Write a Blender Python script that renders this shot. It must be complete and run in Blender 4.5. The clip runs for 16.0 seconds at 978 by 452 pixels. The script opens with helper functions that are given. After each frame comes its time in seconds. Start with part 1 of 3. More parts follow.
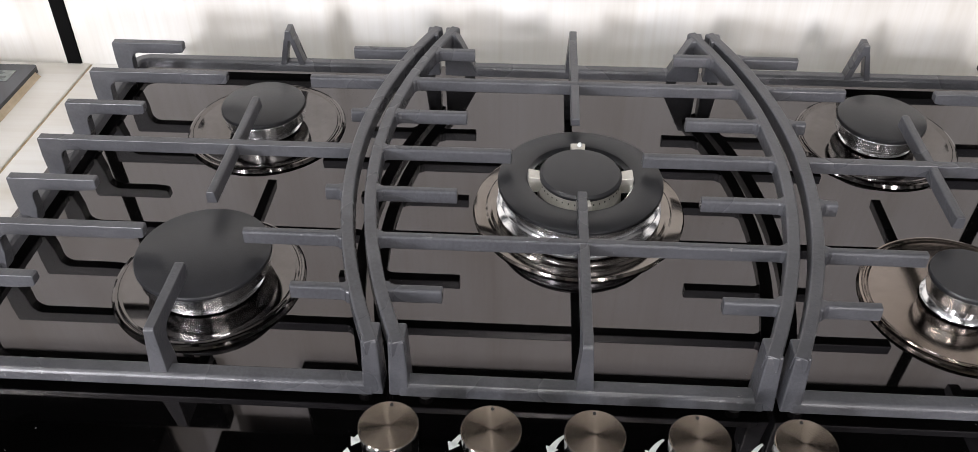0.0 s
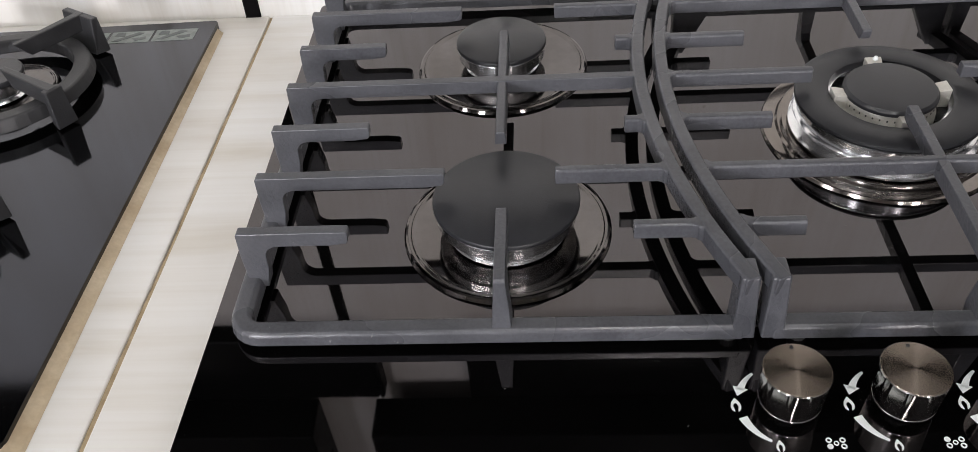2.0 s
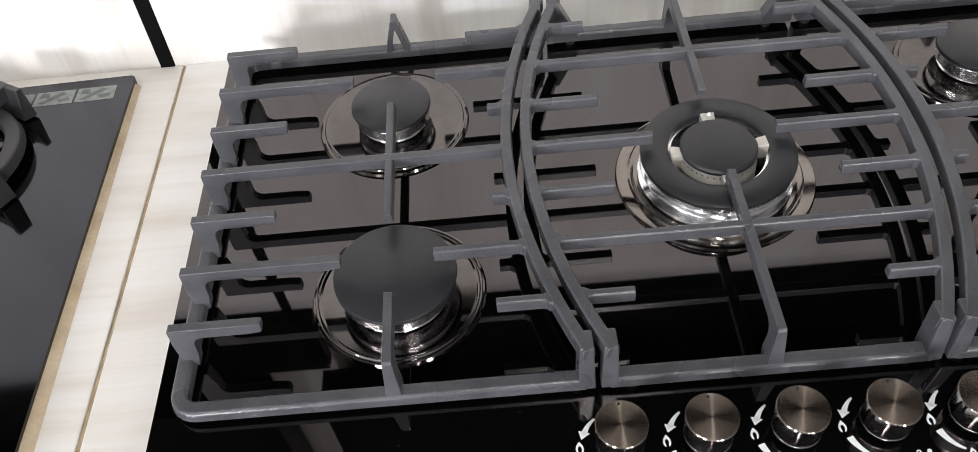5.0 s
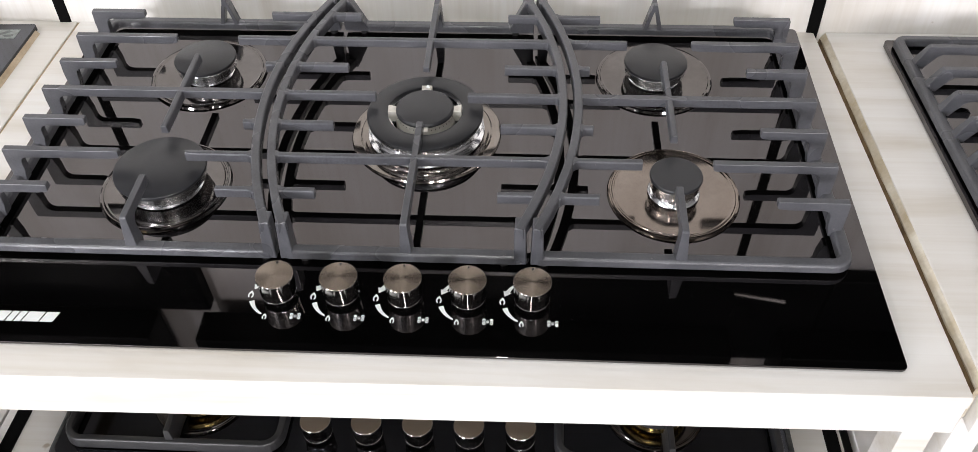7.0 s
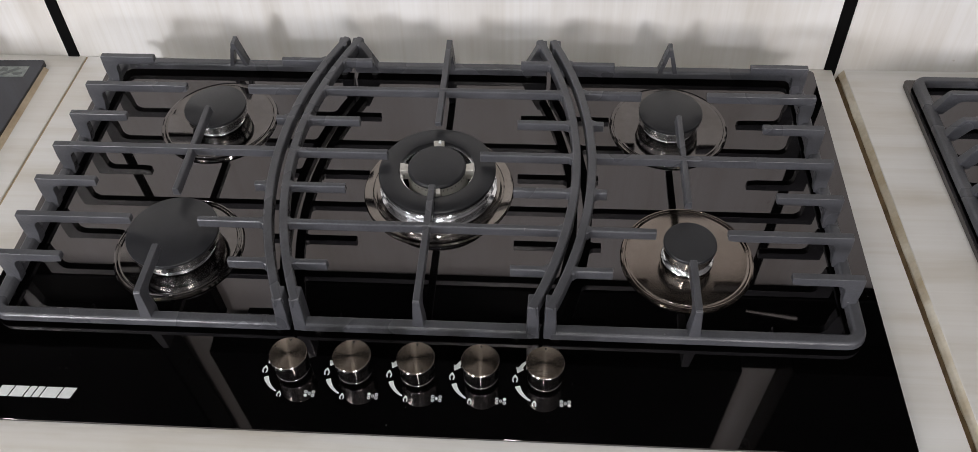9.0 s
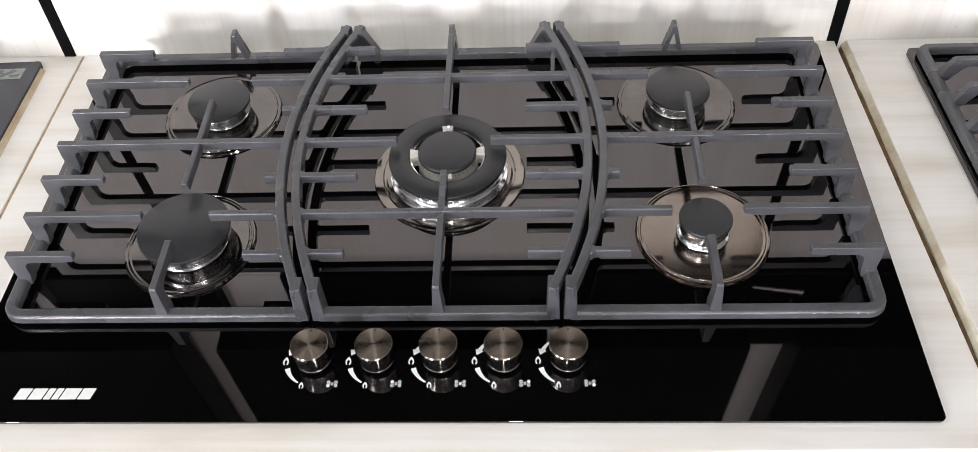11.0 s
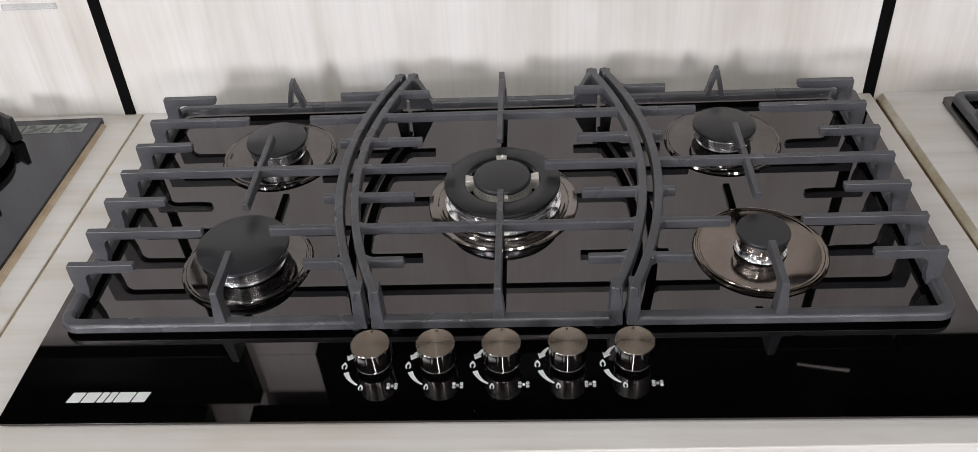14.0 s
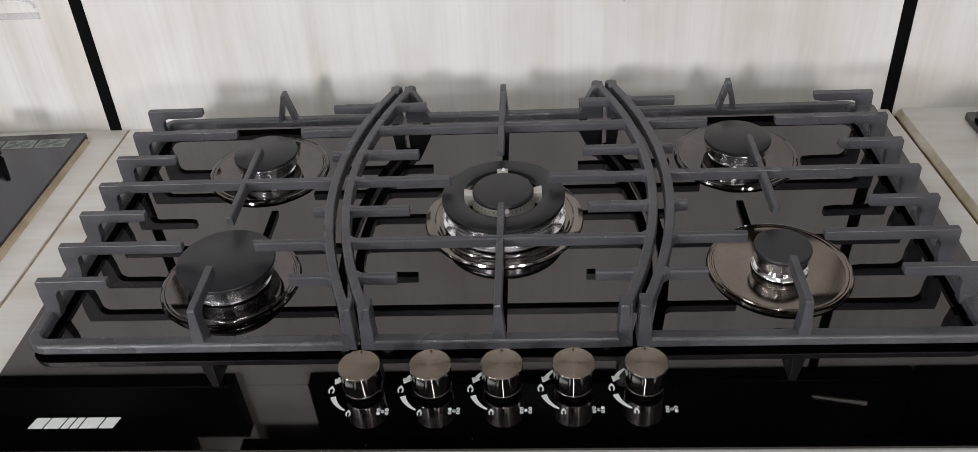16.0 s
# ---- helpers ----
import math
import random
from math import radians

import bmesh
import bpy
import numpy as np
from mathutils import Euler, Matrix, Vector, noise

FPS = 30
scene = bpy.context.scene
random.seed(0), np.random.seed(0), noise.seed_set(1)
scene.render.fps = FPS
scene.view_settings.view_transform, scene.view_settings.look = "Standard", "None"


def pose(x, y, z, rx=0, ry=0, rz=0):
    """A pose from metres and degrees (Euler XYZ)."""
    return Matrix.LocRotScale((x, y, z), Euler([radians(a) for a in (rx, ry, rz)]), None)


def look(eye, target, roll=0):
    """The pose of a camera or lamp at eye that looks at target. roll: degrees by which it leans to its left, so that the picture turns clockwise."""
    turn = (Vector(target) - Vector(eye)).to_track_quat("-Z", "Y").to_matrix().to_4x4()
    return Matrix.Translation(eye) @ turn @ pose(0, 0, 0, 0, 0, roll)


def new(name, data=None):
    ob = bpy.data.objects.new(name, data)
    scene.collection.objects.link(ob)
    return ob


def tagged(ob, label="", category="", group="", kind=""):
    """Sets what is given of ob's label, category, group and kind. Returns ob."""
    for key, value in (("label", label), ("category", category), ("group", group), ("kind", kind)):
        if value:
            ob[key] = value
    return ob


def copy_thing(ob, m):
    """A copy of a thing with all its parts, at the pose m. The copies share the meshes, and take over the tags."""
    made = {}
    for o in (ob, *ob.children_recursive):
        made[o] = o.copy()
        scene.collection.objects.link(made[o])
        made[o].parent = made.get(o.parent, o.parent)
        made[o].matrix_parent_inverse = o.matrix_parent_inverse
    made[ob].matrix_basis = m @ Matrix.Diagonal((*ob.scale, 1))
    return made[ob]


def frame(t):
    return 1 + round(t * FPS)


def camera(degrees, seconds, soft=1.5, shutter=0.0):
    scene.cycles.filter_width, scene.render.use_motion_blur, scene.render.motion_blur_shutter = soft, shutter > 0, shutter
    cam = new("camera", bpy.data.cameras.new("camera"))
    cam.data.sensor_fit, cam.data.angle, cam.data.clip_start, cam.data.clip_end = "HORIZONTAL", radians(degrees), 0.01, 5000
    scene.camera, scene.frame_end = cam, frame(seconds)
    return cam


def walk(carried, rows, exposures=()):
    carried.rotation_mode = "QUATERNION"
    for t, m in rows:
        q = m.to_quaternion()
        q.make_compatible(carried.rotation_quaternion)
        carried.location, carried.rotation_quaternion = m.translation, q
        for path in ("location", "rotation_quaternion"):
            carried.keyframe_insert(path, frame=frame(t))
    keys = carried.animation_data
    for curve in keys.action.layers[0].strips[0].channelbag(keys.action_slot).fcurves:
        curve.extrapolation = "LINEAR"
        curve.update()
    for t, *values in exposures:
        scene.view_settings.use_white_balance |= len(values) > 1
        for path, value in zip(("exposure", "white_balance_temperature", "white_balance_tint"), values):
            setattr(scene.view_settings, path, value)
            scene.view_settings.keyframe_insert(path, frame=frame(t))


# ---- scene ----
cam = camera(58.0, 16.0, soft=0.6)
PATH = [
    (0, (-0.037, -0.514, 1.337), (-0.125, 1.073, 0.123), 0.1),
    (0.5, (-0.122, -0.51, 1.326), (-0.24, 1.074, 0.111), -0.8),
    (1, (-0.181, -0.504, 1.302), (-0.304, 1.07, 0.075), -2.0),
    (1.5, (-0.223, -0.488, 1.288), (-0.349, 1.068, 0.038), -3.6),
    (2, (-0.246, -0.488, 1.292), (-0.377, 1.043, 0.013), -4.5),
    (2.5, (-0.256, -0.464, 1.336), (-0.38, 1.01, -0.01), -7.2),
    (3, (-0.289, -0.426, 1.376), (-0.356, 0.997, -0.028), -8.4),
    (5.5, (-0.097, -0.535, 1.472), (-0.132, 0.838, 0.018), -4.9),
    (6, (0.008, -0.628, 1.489), (-0.075, 0.804, 0.095), -0.8),
    (6.5, (0.091, -0.697, 1.506), (0.003, 0.754, 0.133), -0.8),
    (7, (0.126, -0.74, 1.528), (0.032, 0.715, 0.159), -1.1),
    (7.5, (0.146, -0.768, 1.534), (0.04, 0.707, 0.187), -1.4),
    (8, (0.149, -0.763, 1.536), (0.042, 0.71, 0.187), -1.5),
    (8.5, (0.154, -0.718, 1.552), (0.038, 0.726, 0.173), -1.7),
    (9, (0.12, -0.652, 1.613), (0.006, 0.722, 0.165), -1.8),
    (11.5, (0.093, -0.659, 1.596), (0.006, 0.702, 0.133), -3.6),
    (12, (0.119, -0.706, 1.571), (0.043, 0.726, 0.177), -1.8),
    (12.5, (0.109, -0.728, 1.556), (0.034, 0.715, 0.173), -0.9),
    (13, (0.066, -0.757, 1.532), (-0.019, 0.704, 0.169), -1.2),
    (13.5, (0.051, -0.764, 1.523), (-0.059, 0.76, 0.233), -3.2),
    (14, (0.043, -0.76, 1.499), (-0.068, 0.837, 0.301), -3.6),
    (14.5, (0.051, -0.75, 1.495), (-0.058, 0.892, 0.358), -3.6),
    (15, (0.049, -0.728, 1.47), (-0.063, 0.925, 0.351), -3.7),
    (15.5, (0.041, -0.731, 1.451), (-0.061, 0.929, 0.34), -3.3),
    (16, (0.041, -0.725, 1.445), (-0.072, 0.922, 0.316), -3.4),
]
walk(cam, [(t, look(eye, target, roll)) for t, eye, target, roll in PATH], exposures=[(0.0, 0.04), (1.0, -0.1), (2.0, -0.14), (3.0, -0.09), (5.5, 0.21), (6.5, 0.23), (7.0, 0.18), (7.5, 0.0), (8.0, -0.27), (9.0, -0.53), (11.5, 0.35), (12.5, 0.0), (13.0, -0.14), (14.0, -0.5), (14.5, -0.76), (15.0, -0.83), (15.5, -0.77), (16.0, -0.66)])

# ---- world and lights ----
BZ = 0.885          # top of the display bench
NZ = 0.894          # top of the neighbouring hobs' glass
WY = 0.349          # face of the wall panels behind the bench
GZ = 0.8905         # top of the five-burner hob's glass before it is tipped
# the five-burner hob sits propped up at the back: everything on it is tipped about its front edge
TIP = radians(3)
TIPPED = Matrix.Translation((0, -0.25, 0.889)) @ Matrix.Rotation(TIP, 4, "X") @ Matrix.Translation((0, 0.25, -0.889))

world = bpy.data.worlds.new("world")
scene.world = world
world.use_nodes = True
wn = world.node_tree
sky = wn.nodes.new("ShaderNodeTexSky")
sky.sky_type, sky.sun_disc = "NISHITA", False
sky.sun_elevation, sky.sun_rotation = radians(40), radians(200)
wn.links.new(sky.outputs[0], wn.nodes["Background"].inputs[0])
wn.nodes["Background"].inputs[1].default_value = 0.08


def area_lamp(name, eye, target, sx, sy, power, colour):
    data = bpy.data.lights.new(name, "AREA")
    data.shape, data.size, data.size_y, data.energy, data.color = "RECTANGLE", sx, sy, power, colour
    ob = new(name, data)
    ob.matrix_world = look(eye, target)
    return ob


# daylight through the window in the side wall and the tall openings of the shop front: x0, x1, power, colour
area_lamp("side_window_daylight", (-4.40, -3.40, 2.10), (0.0, -3.40, 2.10), 0.90, 0.95, 60, (0.965, 0.952, 1.0))
COOL, WARM = (0.945, 0.938, 1.0), (1.0, 0.950, 0.965)
OPENINGS = ((-3.30, -2.45, 275, COOL), (0.80, 0.92, 20, WARM), (1.80, 2.35, 120, WARM))
for x0, x1, power, colour in OPENINGS:
    area_lamp("window_daylight", ((x0 + x1) / 2, -5.04, 1.75), ((x0 + x1) / 2, 0.0, 1.75), x1 - x0, 1.0, power, colour)

# fluorescent tubes on the ceiling in front of the display: x, y
TUBES = ((-1.50, -1.35), (0.05, -1.35))
for x, y in TUBES:
    area_lamp("tube_light", (x, y, 2.655), (x, y + 0.0001, 0.0), 0.035, 1.5, 22, (1.0, 0.98, 0.95))

# ---- materials ----


def node_mat(name):
    m = bpy.data.materials.new(name)
    m.use_nodes = True
    nt = m.node_tree
    return m, nt, nt.nodes["Principled BSDF"]


def noise_node(nt, scale, stretch=(1, 1, 1), detail=4.0, rough=0.55):
    tc = nt.nodes.new("ShaderNodeTexCoord")
    mp = nt.nodes.new("ShaderNodeMapping")
    mp.inputs["Scale"].default_value = stretch
    nz = nt.nodes.new("ShaderNodeTexNoise")
    nz.inputs["Scale"].default_value = scale
    nz.inputs["Detail"].default_value = detail
    nz.inputs["Roughness"].default_value = rough
    nt.links.new(tc.outputs["Object"], mp.inputs[0])
    nt.links.new(mp.outputs[0], nz.inputs["Vector"])
    return nz


def ramp_node(nt, source, stops):
    r = nt.nodes.new("ShaderNodeValToRGB")
    while len(r.color_ramp.elements) < len(stops):
        r.color_ramp.elements.new(0.5)
    for e, (p, c) in zip(r.color_ramp.elements, stops):
        e.position, e.color = p, (*c, 1) if len(c) == 3 else (c[0], c[0], c[0], 1)
    nt.links.new(source, r.inputs[0])
    return r


def mix_node(nt, fac, a, b, kind="MIX"):
    x = nt.nodes.new("ShaderNodeMix")
    x.data_type, x.blend_type = "RGBA", kind
    if isinstance(fac, (int, float)):
        x.inputs[0].default_value = fac
    else:
        nt.links.new(fac, x.inputs[0])
    for i, v in ((6, a), (7, b)):
        if isinstance(v, tuple):
            x.inputs[i].default_value = (*v, 1)
        else:
            nt.links.new(v, x.inputs[i])
    return x.outputs[2]


def bump(nt, bsdf, height, strength, distance=0.001):
    b = nt.nodes.new("ShaderNodeBump")
    b.inputs["Strength"].default_value, b.inputs["Distance"].default_value = strength, distance
    nt.links.new(height, b.inputs["Height"])
    nt.links.new(b.outputs[0], bsdf.inputs["Normal"])


def surface(name, dark, light, rough, metal=0.0, scale=40.0, stretch=(1, 1, 1), relief=0.0, rough_var=0.08, ior=1.5, relief_scale=None):
    """A plain surface with variation at two scales in colour and roughness, and fine relief."""
    m, nt, b = node_mat(name)
    big, fine = noise_node(nt, scale, stretch), noise_node(nt, scale * 9, stretch, 3.0)
    c = ramp_node(nt, big.outputs[0], [(0.3, dark), (0.7, light)])
    f = ramp_node(nt, fine.outputs[0], [(0.3, (0.88,)), (0.7, (1.0,))])
    nt.links.new(mix_node(nt, 1.0, c.outputs[0], f.outputs[0], "MULTIPLY"), b.inputs["Base Color"])
    r = nt.nodes.new("ShaderNodeMapRange")
    r.inputs[3].default_value, r.inputs[4].default_value = rough - rough_var, rough + rough_var
    nt.links.new(big.outputs[0], r.inputs[0])
    nt.links.new(r.outputs[0], b.inputs["Roughness"])
    b.inputs["Metallic"].default_value, b.inputs["IOR"].default_value = metal, ior
    if relief:
        src = noise_node(nt, relief_scale, (1, 1, 1), 2.0) if relief_scale else fine
        bump(nt, b, src.outputs[0], relief)
    return m


def laminate(name, along, seed, deep=(0.62, 0.595, 0.555)):
    """Whitewashed wood-grain laminate; along: axis of the grain."""
    m, nt, b = node_mat(name)
    st = {"x": (1.1, 9, 9), "z": (9, 9, 1.1)}[along]
    st2 = {"x": (0.5, 60, 60), "z": (60, 60, 0.5)}[along]
    broad, fine, cloud = noise_node(nt, 1.6, st, 5.0, 0.6), noise_node(nt, 3.0, st2, 3.0, 0.6), noise_node(nt, 5.0, (1, 1, 1), 3.0)
    spots = noise_node(nt, 34.0, (1, 1, 1), 2.0)
    for n in (broad, fine):
        n.noise_dimensions = "4D"
        n.inputs["W"].default_value = seed
        n.inputs["Distortion"].default_value = 0.35
    c = ramp_node(nt, broad.outputs[0], [(0.30, deep), (0.48, (0.72, 0.705, 0.680)), (0.70, (0.78, 0.775, 0.762))])
    f = ramp_node(nt, fine.outputs[0], [(0.28, (0.95, 0.94, 0.92)), (0.55, (1.0, 1.0, 1.0))])
    k = ramp_node(nt, cloud.outputs[0], [(0.3, (0.91, 0.89, 0.86)), (0.6, (1.0, 1.0, 1.0))])
    d = ramp_node(nt, spots.outputs[0], [(0.20, (0.62, 0.55, 0.48)), (0.24, (1.0, 1.0, 1.0))])
    col = mix_node(nt, 1.0, c.outputs[0], f.outputs[0], "MULTIPLY")
    col = mix_node(nt, 1.0, col, k.outputs[0], "MULTIPLY")
    nt.links.new(mix_node(nt, 1.0, col, d.outputs[0], "MULTIPLY"), b.inputs["Base Color"])
    b.inputs["Roughness"].default_value = 0.42
    bump(nt, b, fine.outputs[0], 0.12, 0.0006)
    return m


M_WALL = laminate("whitewashed_panel", "z", 1.3)
M_BENCH = laminate("whitewashed_board", "x", 4.1, (0.585, 0.545, 0.475))
M_RAW = surface("raw_chipboard", (0.30, 0.22, 0.12), (0.48, 0.38, 0.24), 0.8, scale=60, relief=0.4)
# the raw chipboard again, with the deep joint's shade put into its colour
M_DARKRAW = surface("gap_shaded_chipboard", (0.13, 0.085, 0.04), (0.30, 0.21, 0.11), 0.85, scale=60, relief=0.4)
M_SEAL = surface("aged_sealant", (0.42, 0.32, 0.20), (0.60, 0.50, 0.36), 0.6, scale=30)
M_EDGE = surface("stained_edge", (0.47, 0.39, 0.26), (0.74, 0.70, 0.60), 0.55, scale=26, relief=0.2)
M_STRIP = surface("black_trim", (0.003, 0.003, 0.003), (0.005, 0.005, 0.005), 0.75, scale=20, ior=1.12)


def cast_iron(name, dark, light, scuff, rough):
    """Enamelled cast iron: cloudy grey, a fine cast grain and a few pale scuffs and dull patches."""
    m, nt, b = node_mat(name)
    big, fine, spots, patch = noise_node(nt, 22, (1, 1, 1)), noise_node(nt, 420, (1, 1, 1), 3.0), noise_node(nt, 95, (1, 1, 1), 4.0, 0.7), noise_node(nt, 7, (1, 1, 1), 3.0)
    c = ramp_node(nt, big.outputs[0], [(0.3, dark), (0.7, light)])
    f = ramp_node(nt, fine.outputs[0], [(0.3, (0.82,)), (0.7, (1.0,))])
    k = ramp_node(nt, spots.outputs[0], [(0.70, (0.0,)), (0.76, (0.8,))])
    col = mix_node(nt, 1.0, c.outputs[0], f.outputs[0], "MULTIPLY")
    nt.links.new(mix_node(nt, k.outputs[0], col, scuff), b.inputs["Base Color"])
    r = ramp_node(nt, patch.outputs[0], [(0.35, (rough - 0.07,)), (0.65, (rough + 0.09,))])
    nt.links.new(r.outputs[0], b.inputs["Roughness"])
    bump(nt, b, fine.outputs[0], 0.30)
    return m


M_IRON = cast_iron("grey_enamelled_iron", (0.053, 0.054, 0.0605), (0.083, 0.0843, 0.0935), (0.24, 0.235, 0.225), 0.29)
M_CAP = surface("matt_black_enamel", (0.0138, 0.0142, 0.0165), (0.021, 0.0216, 0.025), 0.38, scale=30, relief=0.12, relief_scale=1200)
M_BLACKIRON = surface("black_cast_iron", (0.016, 0.016, 0.017), (0.030, 0.030, 0.032), 0.42, scale=30, relief=0.25, relief_scale=700)
M_DARKPLATE = surface("dark_nickel_plate", (0.125, 0.116, 0.112), (0.165, 0.154, 0.149), 0.085, 1.0, scale=18, rough_var=0.025)
M_PLATE = surface("polished_steel_plate", (0.20, 0.18, 0.165), (0.26, 0.235, 0.215), 0.12, 1.0, scale=18, rough_var=0.05)
M_CASTALU = surface("cast_aluminium", (0.50, 0.48, 0.43), (0.68, 0.66, 0.61), 0.38, 0.45, scale=90, relief=0.3)
M_PRINT = surface("white_print", (0.66, 0.69, 0.68), (0.74, 0.77, 0.76), 0.5, scale=200)
M_SATIN = surface("satin_steel_plate", (0.195, 0.165, 0.143), (0.24, 0.205, 0.18), 0.13, 1.0, scale=18, rough_var=0.04)
M_FAINT = surface("faint_silver_print", (0.16, 0.18, 0.17), (0.30, 0.33, 0.31), 0.5, scale=120)
M_FAINTER = surface("dull_grey_print", (0.08, 0.09, 0.09), (0.14, 0.155, 0.15), 0.5, scale=120)
M_BRASS = surface("brass", (0.52, 0.40, 0.16), (0.66, 0.52, 0.24), 0.25, 1.0, scale=40)
M_RUBBER = surface("black_rubber", (0.012, 0.012, 0.012), (0.02, 0.02, 0.02), 0.8, scale=80)
M_ROOM = surface("painted_plaster", (0.20, 0.19, 0.185), (0.26, 0.25, 0.24), 0.85, scale=3)
M_FLOOR = surface("grey_floor_tile", (0.10, 0.10, 0.10), (0.15, 0.145, 0.14), 0.45, scale=5)
M_CEIL = surface("ceiling_paint", (0.30, 0.30, 0.30), (0.36, 0.36, 0.36), 0.9, scale=3)
M_HOOD = surface("black_hood_enamel", (0.0025, 0.0025, 0.003), (0.004, 0.004, 0.0045), 0.3, scale=10, ior=1.12)
M_STEELHOB = surface("dark_brushed_steel", (0.10, 0.11, 0.115), (0.15, 0.16, 0.165), 0.30, 0.9, scale=6, stretch=(1, 30, 1))


def black_glass(name, ior, tint, rough):
    m, nt, b = node_mat(name)
    n = noise_node(nt, 9.0, (1, 1, 1), 5.0)
    c = ramp_node(nt, n.outputs[0], [(0.3, (0.0006, 0.0006, 0.0006)), (0.7, (0.0014, 0.0013, 0.0013))])
    specks = noise_node(nt, 260.0, (1, 1, 1), 2.0, 0.8)
    lint = ramp_node(nt, specks.outputs[0], [(0.745, (0.0,)), (0.765, (0.7,))])
    nt.links.new(mix_node(nt, lint.outputs[0], c.outputs[0], (0.10, 0.10, 0.10)), b.inputs["Base Color"])
    dust = noise_node(nt, 700.0, (1, 1, 1), 2.0)
    r = ramp_node(nt, dust.outputs[0], [(0.55, (rough,)), (0.85, (rough + 0.045,))])
    nt.links.new(r.outputs[0], b.inputs["Roughness"])
    b.inputs["IOR"].default_value = ior
    b.inputs["Specular Tint"].default_value = (*tint, 1)
    return m


M_GLASS = black_glass("black_glass", 1.80, (1.0, 0.925, 0.935), 0.02)
# blue specular tint stands in for the sky-blue reflections on the neighbouring hob
M_BLUESHEEN = black_glass("blue_sheen_black_glass", 1.56, (0.80, 0.84, 1.0), 0.07)


def turned_metal(name, colour, rough, aniso, wear):
    """Metal turned on a lathe: fine rings round the upright axis draw highlights out across them."""
    m, nt, b = node_mat(name)
    n = noise_node(nt, 60.0, (1, 1, 1), 3.0)
    c = ramp_node(nt, n.outputs[0], [(0.3, tuple(v * (1 - wear) for v in colour)), (0.7, colour)])
    nt.links.new(c.outputs[0], b.inputs["Base Color"])
    b.inputs["Metallic"].default_value = 1.0
    b.inputs["Anisotropic"].default_value = aniso
    b.inputs["Anisotropic Rotation"].default_value = 0.25
    tan = nt.nodes.new("ShaderNodeTangent")
    tan.direction_type, tan.axis = "RADIAL", "Z"
    nt.links.new(tan.outputs[0], b.inputs["Tangent"])
    r = ramp_node(nt, n.outputs[0], [(0.3, (rough,)), (0.7, (rough * 1.2,))])
    nt.links.new(r.outputs[0], b.inputs["Roughness"])
    return m


M_KNOBTOP = turned_metal("radial_brushed_metal", (0.52, 0.44, 0.365), 0.20, 0.95, 0.06)
M_CHROME = turned_metal("turned_aluminium", (0.90, 0.91, 0.925), 0.17, 0.8, 0.06)
M_KNOBSIDE = turned_metal("dark_chrome", (0.40, 0.385, 0.37), 0.10, 0.88, 0.08)


def clear_plastic():
    m, nt, b = node_mat("clear_plastic")
    b.inputs["Base Color"].default_value = (0.8, 0.82, 0.84, 1)
    b.inputs["Alpha"].default_value = 0.30
    b.inputs["Roughness"].default_value = 0.08
    return m


M_CLEAR = clear_plastic()

# ---- mesh helpers ----


def part(name, bm, material, parent=None, label="", smooth=False, bevel=0.0):
    """Links a bmesh as one mesh object, under a thing where one is given."""
    me = bpy.data.meshes.new(name)
    bmesh.ops.recalc_face_normals(bm, faces=bm.faces)
    bm.to_mesh(me)
    bm.free()
    me.materials.append(material)
    if smooth:
        me.polygons.foreach_set("use_smooth", [True] * len(me.polygons))
        me.set_sharp_from_angle(angle=radians(38))
    ob = new(name, me)
    if bevel:
        mod = ob.modifiers.new("bevel", "BEVEL")
        mod.width, mod.segments, mod.limit_method, mod.angle_limit = bevel, 2, "ANGLE", radians(30)
    if parent:
        ob.parent = parent
    if label:
        ob["label"] = label
    return ob


def thing(name, at, label, category, group="", kind="", base=Matrix()):
    ob = new(name)
    ob.empty_display_size = 0.02
    ob.matrix_basis = base @ Matrix.Translation(at)
    return tagged(ob, label, category, group, kind)


def hexa(bm, low, high):
    """A solid from four low and four high corners, both anticlockwise."""
    v = [bm.verts.new(p) for p in (*low, *high)]
    for q in ((3, 2, 1, 0), (4, 5, 6, 7), (0, 1, 5, 4), (1, 2, 6, 5), (2, 3, 7, 6), (3, 0, 4, 7)):
        bm.faces.new([v[i] for i in q])


def rect(cx, cy, z, w, d):
    return [(cx - w / 2, cy - d / 2, z), (cx + w / 2, cy - d / 2, z), (cx + w / 2, cy + d / 2, z), (cx - w / 2, cy + d / 2, z)]


def box(bm, x0, x1, y0, y1, z0, z1):
    hexa(bm, [(x0, y0, z0), (x1, y0, z0), (x1, y1, z0), (x0, y1, z0)], [(x0, y0, z1), (x1, y0, z1), (x1, y1, z1), (x0, y1, z1)])


